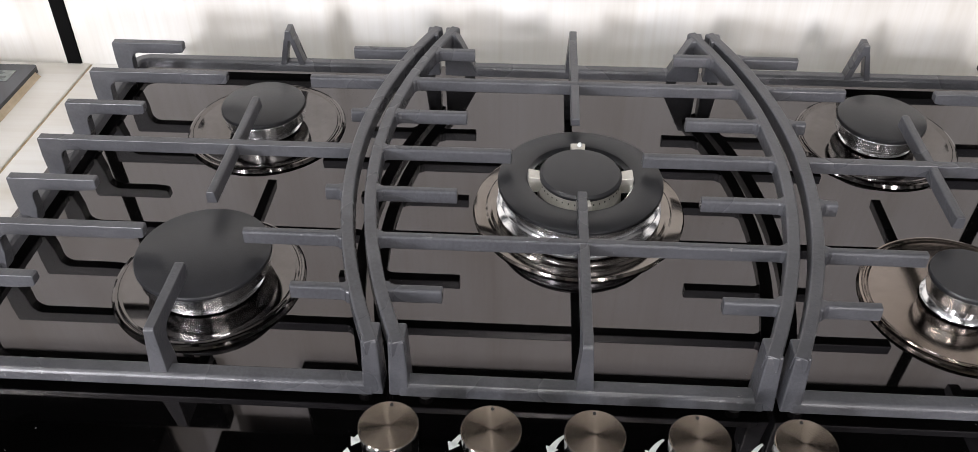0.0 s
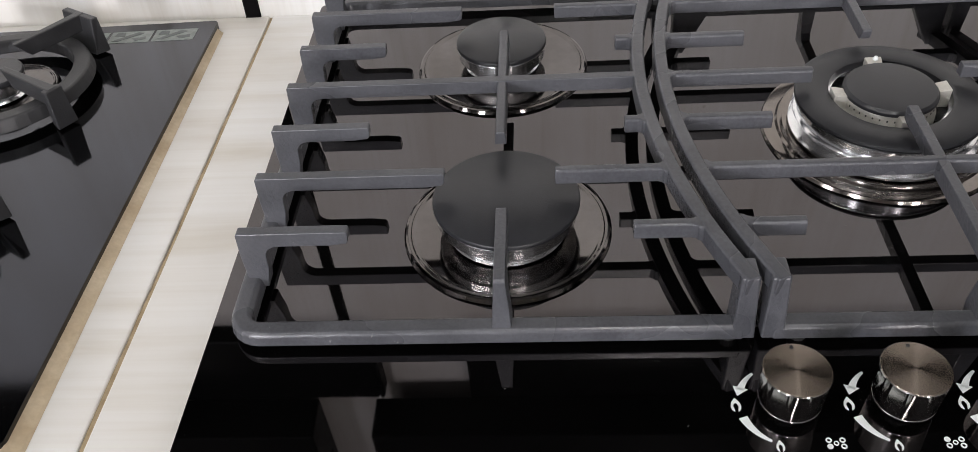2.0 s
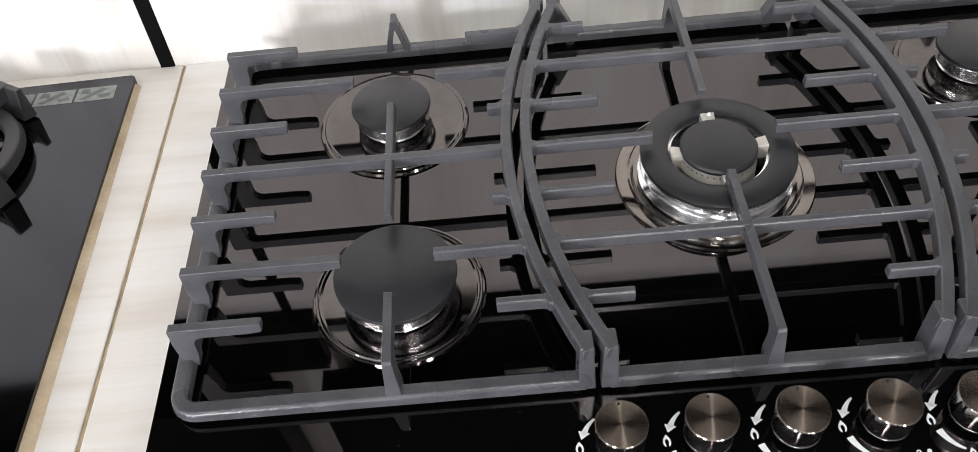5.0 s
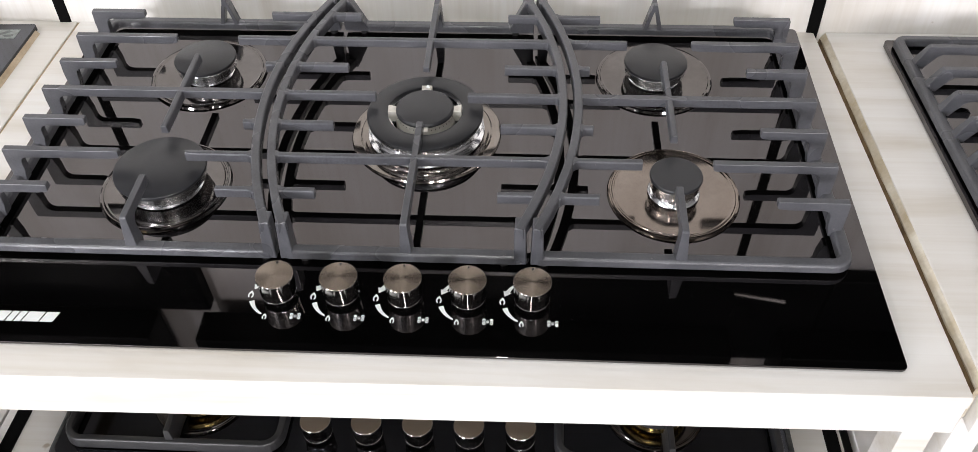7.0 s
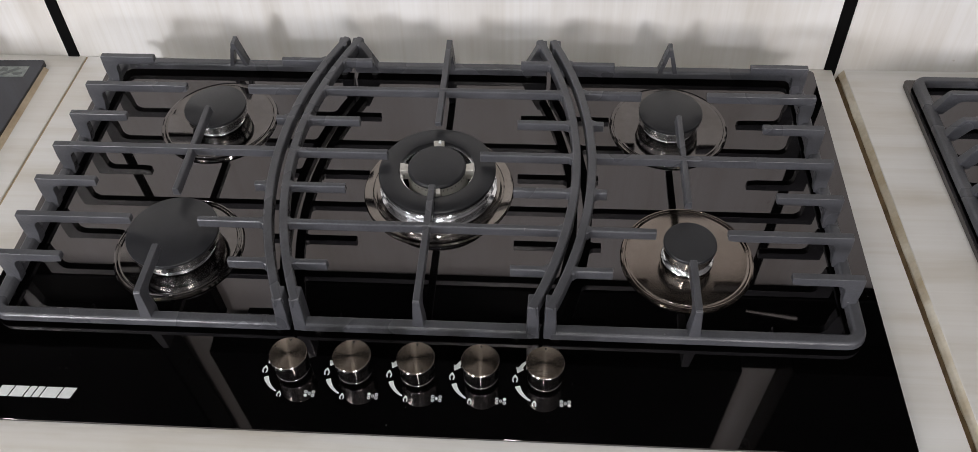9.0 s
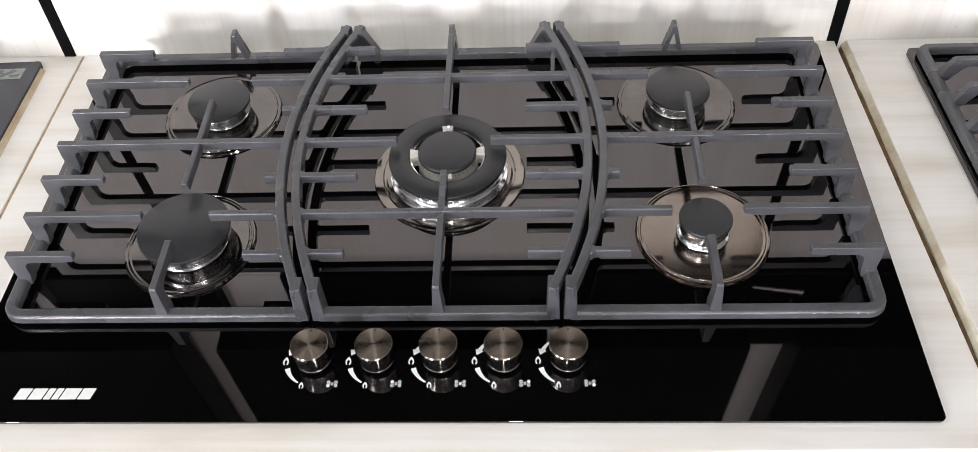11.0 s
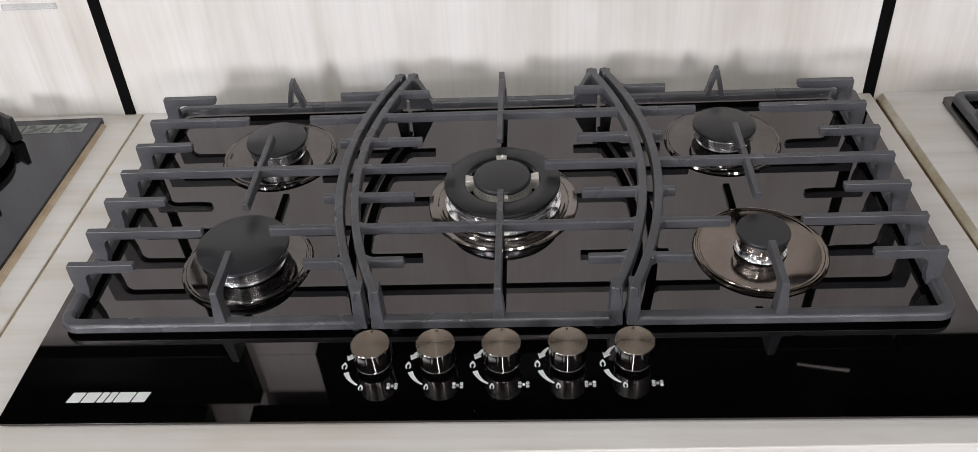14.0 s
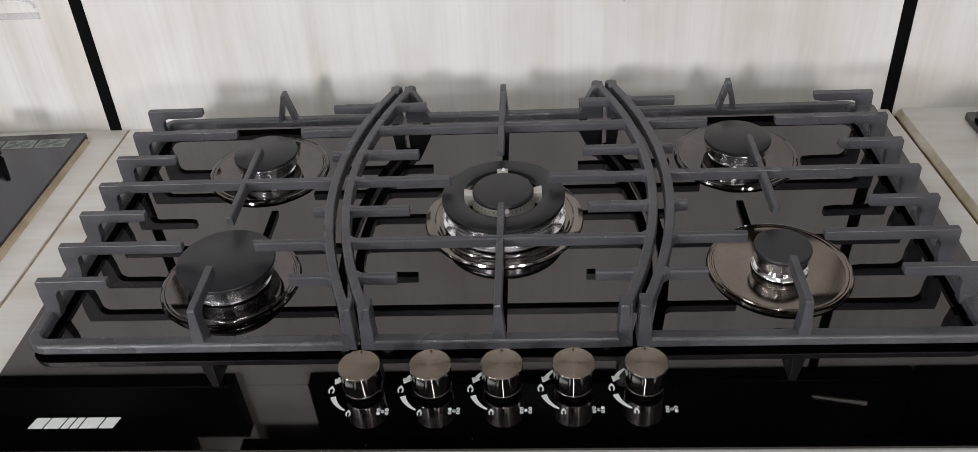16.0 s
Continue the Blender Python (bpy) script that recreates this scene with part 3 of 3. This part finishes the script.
def burner(at, plate_r, cap_r, cap_top, label, tilt=0.0, slim=False, plate=M_DARKPLATE, base=Matrix(), head=M_CHROME):
    t = thing("burner", at, label, "burner", "burners on the hob", base=base)
    bm = bmesh.new()
    p = plate_r
    lathe(bm, [(0, 0.0032), (p * 0.30, 0.0032), (p * 0.885, 0.0032), (p * 0.890, 0.0032), (p * 0.905, 0.0040), (p * 0.922, 0.0040), (p * 0.934, 0.0031), (p * 0.950, 0.0031), (p * 0.962, 0.0037), (p * 0.982, 0.0033), (p, 0.0006), (p * 0.98, 0.0002), (0, 0.0002)], 96)
    part("drip_plate", bm, plate, t, "dark polished drip plate" if plate == M_DARKPLATE else "satin steel drip plate", smooth=True)
    c = cap_r
    h = cap_top
    bm = bmesh.new()
    if slim:
        prof = [(0, 0.005), (c * 1.00, 0.005), (c * 0.97, 0.0065), (c * 0.86, 0.0080), (c * 0.83, h - 0.0168), (c * 0.90, h - 0.0160), (c * 0.935, h - 0.0150), (c * 0.955, h - 0.0060), (c * 0.945, h - 0.0046), (0, h - 0.0045)]
    else:
        prof = [(0, 0.005), (c * 0.84, 0.005), (c * 0.80, 0.0062), (c * 0.79, h - 0.0160), (c * 0.93, h - 0.0150), (c * 0.960, h - 0.0140), (c * 0.955, h - 0.0060), (c * 0.945, h - 0.0046), (0, h - 0.0045)]
    lathe(bm, prof, 48)
    part("burner_head", bm, head, t, "polished aluminium burner head" if head == M_CHROME else "polished brass burner head", smooth=slim)
    bm = bmesh.new()
    lathe(bm, [(0, h - 0.0044), (c * 0.985, h - 0.0044), (c, h - 0.0034), (c, h - 0.0018), (c * 0.990, h - 0.0006), (c * 0.965, h), (0, h + 0.0003)], 96)
    cap = part("cap", bm, M_CAP, t, "matt black enamelled cap", smooth=True)
    cap.matrix_basis = Matrix.Rotation(radians(tilt), 4, "Y")
    return t


burner((-0.2730, -0.0245, GZ), 0.0710, 0.0492, 0.0302, "large gas burner with a wide matt black cap", 0.8, base=TIPPED)
burner((-0.2805, 0.1790, GZ), 0.0718, 0.0375, 0.0270, "medium gas burner with a matt black cap", base=TIPPED)
burner((0.2725, 0.1860, GZ), 0.0707, 0.0378, 0.0270, "medium gas burner with a matt black cap", base=TIPPED)
burner((0.2775, -0.0183, GZ), 0.0705, 0.0278, 0.0290, "small gas burner on a bare polished plate", 0.0, True, M_SATIN, base=TIPPED)

# wok burner: ring cap, inner head with lugs and a small cap
wok = thing("wok_burner", (0.0035, 0.0745, GZ), "large triple-ring wok burner with chrome rings and black caps", "burner", "burners on the hob", base=TIPPED)
bm = bmesh.new()
lathe(bm, [(0, 0.0034), (0.040, 0.0034), (0.0700, 0.0034), (0.0705, 0.0034), (0.0726, 0.0044), (0.0742, 0.0044), (0.0758, 0.0030), (0.0764, 0.0030), (0.0838, 0.0030), (0.0850, 0.0028), (0.0861, 0.0006), (0.08, 0.0002), (0, 0.0002)], 96)
part("drip_plate", bm, M_PLATE, wok, "polished steel drip plate", smooth=True)
bm = bmesh.new()
lathe(bm, [(0.040, 0.0045), (0.0660, 0.0045), (0.0668, 0.0052), (0.0668, 0.0066), (0.0650, 0.0076), (0.0600, 0.0084), (0.0585, 0.0100), (0.0585, 0.0150), (0.0610, 0.0157), (0.0648, 0.0163), (0.0657, 0.0171), (0.0650, 0.0180), (0.0628, 0.0188), (0.0640, 0.0266), (0.0656, 0.0274), (0.0656, 0.0284), (0.0600, 0.0291), (0.0400, 0.0291)], 96)
ring_head = part("burner_ring", bm, M_CHROME, wok, "polished aluminium outer ring", smooth=True)
bm = bmesh.new()
for k in range(60):
    a = 2 * math.pi * k / 60
    u, v = Vector((math.cos(a), math.sin(a), 0)), Vector((-math.sin(a), math.cos(a), 0))
    lo = [u * 0.0640 - v * 0.0006, u * 0.0659 - v * 0.0006, u * 0.0659 + v * 0.0006, u * 0.0640 + v * 0.0006]
    hexa(bm, [q + Vector((0, 0, 0.0276)) for q in lo], [q + Vector((0, 0, 0.0284)) for q in lo])
part("flame_ports", bm, M_CAP, ring_head)
bm = bmesh.new()
lathe(bm, [(0.0420, 0.0286), (0.0650, 0.0293), (0.0661, 0.0301), (0.0658, 0.0318), (0.0630, 0.0334), (0.0445, 0.0342), (0.0424, 0.0332), (0.0420, 0.0286)], 96)
part("ring_cap", bm, M_CAP, wok, "matt black ring-shaped cap", smooth=True)
bm = bmesh.new()
lathe(bm, [(0, 0.0045), (0.0340, 0.0045), (0.0335, 0.0235), (0.0322, 0.0255), (0.0312, 0.0333), (0, 0.0333)], 72)
for k in range(4):
    a = radians(90 * k + 2)
    u, v = Vector((math.cos(a), math.sin(a), 0)), Vector((-math.sin(a), math.cos(a), 0))
    lo = [u * 0.028 - v * 0.0050, u * 0.0415 - v * 0.0062, u * 0.0415 + v * 0.0062, u * 0.028 + v * 0.0050]
    hexa(bm, [q + Vector((0, 0, 0.022)) for q in lo], [q + Vector((0, 0, 0.0350 if i < 1 or i > 2 else 0.0372)) for i, q in enumerate(lo)])
inner = part("inner_head", bm, M_CASTALU, wok, "cast aluminium inner head with four lugs", smooth=True, bevel=0.0006)
bm = bmesh.new()
for k in range(40):
    a = 2 * math.pi * k / 40
    lathe(bm, [(0, 0.0), (0.0006, 0.0), (0.0006, 0.0012), (0, 0.0012)], 6, (0.0315 * math.cos(a), 0.0315 * math.sin(a), 0.0290))
part("flame_ports", bm, M_CAP, inner)
bm = bmesh.new()
lathe(bm, [(0, 0.0334), (0.0316, 0.0334), (0.0328, 0.0343), (0.0327, 0.0365), (0.0308, 0.0386), (0.021, 0.0400), (0, 0.0406)], 80)
part("cap", bm, M_CAP, wok, "matt black enamelled cap", smooth=True)
bm = bmesh.new()
lathe(bm, [(0, 0.006), (0.0022, 0.006), (0.0022, 0.037), (0.0012, 0.039), (0, 0.039)], 12, (0.0, 0.0390, 0))
part("igniter", bm, M_PRINT, wok, "white ceramic igniter", smooth=True)

# ---- knobs and printing ----
KX = [0.0068 + 0.0612 * (k - 2) for k in range(5)]
KY = -0.1720
knob = None
for k, x in enumerate(KX):
    m = TIPPED @ Matrix.Translation((x, KY, GZ))
    if knob:
        copy_thing(knob, m)
        continue
    knob = thing("knob", (x, KY, GZ), "round chromed control knob with a brushed bronze-grey face", "knob", "control knobs of the hob", base=TIPPED)
    bm = bmesh.new()
    lathe(bm, [(0, 0.0060), (0.0164, 0.0060), (0.0170, 0.0063), (0.0170, 0.0069), (0.0164, 0.0071), (0, 0.0072)], 64)
    part("collar", bm, M_CHROME, knob, "thin bright metal collar", smooth=True)
    bm = bmesh.new()
    lathe(bm, [(0, 0.0001), (0.0090, 0.0001), (0.0085, 0.0010), (0.0080, 0.0060), (0, 0.0060)], 32)
    part("stem", bm, M_RUBBER, knob, "black stem through the glass", smooth=True)
    bm = bmesh.new()
    lathe(bm, [(0, 0.0072), (0.0168, 0.0072), (0.0170, 0.0076), (0.0181, 0.0297), (0.0183, 0.0304), (0.0180, 0.0308), (0, 0.0308)], 72)
    part("grip", bm, M_KNOBSIDE, knob, "mirror-polished dark chrome side", smooth=True)
    bm = bmesh.new()
    lathe(bm, [(0, 0.03085), (0.0178, 0.03085), (0.0176, 0.03105), (0, 0.03110)], 72)
    face = part("face", bm, M_KNOBTOP, knob, "radially brushed bronze-grey face", smooth=True)
    bm = bmesh.new()
    lathe(bm, [(0, 0.0311), (0.0011, 0.0311), (0.0011, 0.0314), (0, 0.0314)], 12, (0.0, 0.0150, 0))
    part("index_dot", bm, M_CAP, face)

PRINT = 0.0004


def flat(bm, outline, z0=0.0, z1=PRINT):
    lo = [bm.verts.new((x, y, z0)) for x, y in outline]
    hi = [bm.verts.new((x, y, z1)) for x, y in outline]
    bm.faces.new(hi)
    bm.faces.new(lo[::-1])
    n = len(outline)
    for i in range(n):
        bm.faces.new((lo[i], lo[(i + 1) % n], hi[(i + 1) % n], hi[i]))


def polar(r, a):
    return (r * math.cos(radians(a)), r * math.sin(radians(a)))


def arc_band(bm, r, a0, a1, w0, w1, n=12):
    out, back = [], []
    for i in range(n + 1):
        f = i / n
        a, w = a0 + (a1 - a0) * f, w0 + (w1 - w0) * f
        out.append(polar(r + w / 2, a))
        back.append(polar(r - w / 2, a))
    flat(bm, out + back[::-1])


def flame(bm, cx, cy, s):
    """A flame drawn as a pointed ring, open at the foot."""
    right = [(0.0, 1.0), (0.40, 0.45), (0.52, 0.0), (0.42, -0.42), (0.16, -0.62)]
    inside = [(0.20, -0.30), (0.27, 0.0), (0.16, 0.30), (0.0, 0.42)]
    for sg in (1, -1):
        flat(bm, [(cx + sg * s * x, cy + s * y) for x, y in (right + inside)])


def pie_ring(bm, cx, cy, r0, r1, n=14):
    for i in range(n):
        a, b = 360 * i / n, 360 * (i + 1) / n
        q = [polar(r1, a), polar(r1, b), polar(r0, b), polar(r0, a)]
        flat(bm, [(cx + x, cy + y) for x, y in q])


for k, x in enumerate(KX):
    t = thing("printed_scale", (x, KY, GZ), "white printed flame scale round a control knob", "marking", "printed scales on the glass", base=TIPPED)
    bm = bmesh.new()
    arc_band(bm, 0.0270, 198, 241, 0.0050, 0.0013)
    part("arc", bm, M_PRINT, t)
    bm = bmesh.new()
    flame(bm, *polar(0.0284, 182), 0.0056)
    part("flame", bm, M_PRINT, t)
    bm = bmesh.new()
    flame(bm, *polar(0.0290, 251), 0.0044)
    part("flame", bm, M_PRINT, t)
    bm = bmesh.new()
    arc_band(bm, 0.0262, 158, 126, 0.0044, 0.0014)
    tip = polar(0.0272, 167)
    flat(bm, [tip, polar(0.0307, 155), polar(0.0224, 153)])
    part("arrow", bm, M_PRINT, t)
    s = thing("printed_symbol", (x + 0.0200, KY - 0.0252, GZ), "small white printed symbol of five burners", "marking", "burner symbols on the glass", base=TIPPED)
    spots = [(-0.0036, -0.0019), (-0.0036, 0.0019), (0.0, 0.0), (0.0036, 0.0019), (0.0036, -0.0019)]
    for i, (sx, sy) in enumerate(spots):
        bm = bmesh.new()
        pie_ring(bm, sx, sy, 0.0 if i == k else 0.0009, 0.0016 if i != 2 else 0.0014)
        part("dot" if i == k else "circle", bm, M_PRINT, s)

# maker's mark, as plain slanted bars
mark = thing("maker_mark", (-0.3610, -0.2070, GZ), "silver-white slanted bars printed on the black glass", "marking", base=TIPPED)
for k, w in enumerate((0.0125, 0.0135, 0.0065, 0.0065, 0.0160, 0.0125)):
    x = -0.0390 + (0, 0.0140, 0.0290, 0.0370, 0.0450, 0.0625)[k]
    bm = bmesh.new()
    flat(bm, [(x - 0.0015, -0.0058), (x + w - 0.0015, -0.0058), (x + w + 0.0020, 0.0058), (x + 0.0020, 0.0058)])
    part("bar", bm, M_PRINT, mark)

# ---- neighbouring black hob ----
TURNED = Matrix.Translation((-0.5745, 0.3255, 0)) @ Matrix.Rotation(radians(1.9), 4, "Z") @ Matrix.Translation((0.5745, -0.3255, 0))
hob_plate(-1.47, -0.5745, -0.196, 0.3255, "glossy black glass hob on the neighbouring bench", M_BLUESHEEN, base=TURNED)
lab = thing("printed_panel_row", (-0.6480, 0.2985, NZ), "row of faint silvery printed squares on glass", "marking", base=TURNED)
for k in range(4):
    bm = bmesh.new()
    x = -0.1200 + 0.0448 * k
    flat(bm, [(x, -0.0115), (x + 0.0420, -0.0115), (x + 0.0420, 0.0115), (x, 0.0115)])
    square = part("square", bm, M_FAINT, lab)
    bm = bmesh.new()
    flat(bm, [(x + 0.004, -0.008), (x + 0.010, -0.009), (x + 0.033, 0.006), (x + 0.027, 0.009)], PRINT, PRINT * 2)
    flat(bm, [(x + 0.028, -0.009), (x + 0.038, -0.006), (x + 0.037, -0.001), (x + 0.024, -0.004)], PRINT, PRINT * 2)
    flat(bm, [(x + 0.004, 0.002), (x + 0.015, 0.001), (x + 0.014, 0.008), (x + 0.006, 0.009)], PRINT, PRINT * 2)
    part("bar", bm, M_FAINTER, square)


def ring_support(at):
    t = thing("pan_support", at, "black cast-iron ring pan support with four blocky arms", "pan support", "ring supports on the black hob")
    bm = bmesh.new()
    ring = [(0.0785 * math.cos(2 * math.pi * k / 48), 0.0785 * math.sin(2 * math.pi * k / 48), 0.020) for k in range(48)]
    sweep(bm, ring, 0.0150, 0.0190, 0.012, True)
    part("ring", bm, M_BLACKIRON, t, bevel=0.001)
    for k in range(4):
        a = radians(58 + 90 * k)
        u, v = Vector((math.cos(a), math.sin(a), 0)), Vector((-math.sin(a), math.cos(a), 0))
        bm = bmesh.new()

        def quad(r0, r1, w0, w1, z):
            return [u * r0 - v * w0 + Vector((0, 0, z)), u * r1 - v * w1 + Vector((0, 0, z)), u * r1 + v * w1 + Vector((0, 0, z)), u * r0 + v * w0 + Vector((0, 0, z))]

        wide = 0.025 if k % 2 == 0 else 0.010
        hexa(bm, quad(0.042, 0.100, 0.0035, 0.006, 0.022), quad(0.030, 0.104, 0.003, 0.005, 0.038))
        hexa(bm, quad(0.092, 0.106, wide - 0.004, wide, 0.002), quad(0.098, 0.105, wide - 0.002, wide - 0.002, 0.0375))
        part("arm", bm, M_BLACKIRON, t, bevel=0.0012)
    return t


ring_support((-0.742, 0.190, NZ))
ring_support((-0.722, -0.066, NZ))
burner((-0.742, 0.190, NZ), 0.054, 0.029, 0.024, "small chromed burner inside a ring support", 0.0, True)
burner((-0.722, -0.066, NZ), 0.054, 0.029, 0.024, "small chromed burner inside a ring support", 0.0, True)

# ---- neighbouring grey-grated hob ----
hob_plate(0.5915, 1.48, -0.195, 0.316, "black glass hob with grey grates on the next bench")
side = thing("pan_support", (0.0225, 0.048, NZ), "grey cast-iron pan support with a wide flat frame", "pan support", "supports on the grey-grated hob")
low_frame(side, [(0.900, -0.215, FZ - 0.003)] + corner_arc(0.592, -0.205, 0.010, 270, 180, FZ - 0.003) + corner_arc(0.592, 0.246, 0.010, 180, 90, FZ - 0.003) + [(0.900, 0.256, FZ - 0.003)])
for k in range(8):
    y = 0.197 - 0.0505 * k
    reach = 0.070 if k % 2 else 0.150
    top = 0.036
    b = top - 0.011
    outline = [(0.0, 0.006), (0.0150, top - 0.003), (0.0180, top), (reach, top), (reach, b + 0.002), (reach - 0.006, b), (0.034, b), (0.029, b - 0.003), (0.018, 0.010), (0.0150, 0.006)]
    bm = bmesh.new()
    profile_bar(bm, outline, (0.580, y, 0), (1, 0, 0), 0.0075, 0.0150, top)
    part("finger", bm, M_IRON, side, bevel=0.0008)
bm = bmesh.new()
sweep(bm, [(0.745, -0.21, 0.0355), (0.745, 0.25, 0.0355)], 0.008, 0.010, 0.012)
part("bar", bm, M_IRON, side, bevel=0.0008)
for fx, fy in ((0.60, -0.215), (0.60, 0.256), (0.85, -0.215), (0.85, 0.256)):
    bm = bmesh.new()
    lathe(bm, [(0, 0), (0.005, 0), (0.0055, 0.004), (0, 0.004)], 12, (fx, fy, 0))
    part("rubber_foot", bm, M_RUBBER, side, "black rubber foot")
burner((0.7675, 0.170, NZ), 0.0695, 0.0390, 0.024, "medium gas burner with a matt black cap")
burner((0.7675, -0.042, NZ), 0.0715, 0.0500, 0.024, "large gas burner with a wide matt black cap")

# dark joints between the lower shelves
for x0, x1 in ((-0.5130, -0.4955), (0.4870, 0.5030)):
    bm = bmesh.new()
    box(bm, x0, x1, -0.205, WY - 0.001, 0.6045, 0.6065)
    structure("trim", bm, M_STRIP, "black joint strip between the lower shelves", "trim")

# ---- hob on the lower shelf ----
LZ = 0.604
low = thing("gas_hob", (0, -0.02, LZ), "dark steel gas hob half hidden on the lower shelf", "gas hob")
bm = bmesh.new()
round_box(bm, -0.445, 0.445, -0.178, 0.30, 0.0002, 0.012, 0.02)
part("tray", bm, M_STEELHOB, low, "dark brushed steel tray", bevel=0.003)
bm = bmesh.new()
round_box(bm, -0.437, 0.437, -0.171, 0.295, 0.0121, 0.016, 0.016)
part("glass_top", bm, M_BLUESHEEN, low, "glossy blue-black glass", bevel=0.001)
for s in (-1, 1):
    g = thing("pan_support", (s * 0.294, -0.024, LZ + 0.016), "black square cast-iron pan support on the lower hob", "pan support", "square supports on the lower hob")
    bm = bmesh.new()
    path = corner_arc(0.108, -0.130, 0.02, -90, 0, 0.016) + corner_arc(0.108, 0.2, 0.02, 0, 90, 0.016) + corner_arc(-0.108, 0.2, 0.02, 90, 180, 0.016) + corner_arc(-0.108, -0.130, 0.02, 180, 270, 0.016)
    sweep(bm, path, 0.0085, 0.0120, 0.0140, True)
    part("frame", bm, M_BLACKIRON, g, bevel=0.001)
    for xx, ya, yb in ((0.0, -0.150, -0.075), (0.0, 0.22, 0.12)):
        bm = bmesh.new()
        sweep(bm, [(xx, ya, 0.034), (xx, yb, 0.034)], 0.007, 0.012, 0.03)
        part("finger", bm, M_BLACKIRON, g, bevel=0.0006)
    burner((s * 0.280 + 0.002, -0.098, LZ + 0.016), 0.060, 0.042, 0.026, "brass-headed gas burner on the lower hob", head=M_BRASS)
for k in range(5):
    copy_thing(knob, Matrix.Translation((-0.001 + 0.0607 * (k - 2), -0.1490, LZ + 0.016)))

# ---- dark hoods hanging on the wall above the benches ----


def range_hood(x, low0, low1, low_top, up0, up1):
    t = thing("range_hood", (x, WY, 1.485), "black range hood hanging on the panelled wall", "range hood", "range hoods above the benches")
    bm = bmesh.new()
    box(bm, low0 - x, low1 - x, -0.030, 0.0, 0.0, low_top)
    part("lower_panel", bm, M_HOOD, t, bevel=0.003)
    bm = bmesh.new()
    box(bm, up0 - x, up1 - x, -0.100, -0.0302, 0.150, 0.90)
    part("body", bm, M_HOOD, t, bevel=0.003)
    return t


range_hood(-1.07, -1.42, -0.505, 0.150, -1.53, -0.610)
centre_hood = range_hood(-0.01, -0.370, 0.672, 0.262, -0.520, 0.512)
range_hood(1.07, 0.678, 1.47, 0.200, 0.607, 1.53)
# pale strip added so the glass mirrors a thin slit of lit wall
bm = bmesh.new()
hexa(bm, [(0.515, -0.0325, 0.039), (0.612, -0.0325, 0.058), (0.612, -0.0302, 0.058), (0.515, -0.0302, 0.039)], [(0.515, -0.0325, 0.044), (0.612, -0.0325, 0.067), (0.612, -0.0302, 0.067), (0.515, -0.0302, 0.044)])
part("slit_strip", bm, M_BENCH, centre_hood, "pale strip added on the hood to mirror as a wall slit")

# clear plastic hook on the wall panel
hook = thing("plastic_hook", (-0.6180, WY, 1.056), "small clear plastic loop stuck on the wall panel", "hook")
bm = bmesh.new()
sweep(bm, [(0.030 * math.cos(radians(a)) - 0.012, -0.0022, 0.012 * math.sin(radians(a)) + 0.012) for a in range(0, 181, 15)], 0.004, 0.004, 0.004)
part("loop", bm, M_CLEAR, hook)
bm = bmesh.new()
box(bm, -0.055, 0.020, -0.003, 0.0, -0.006, 0.002)
part("tab", bm, M_CLEAR, hook)
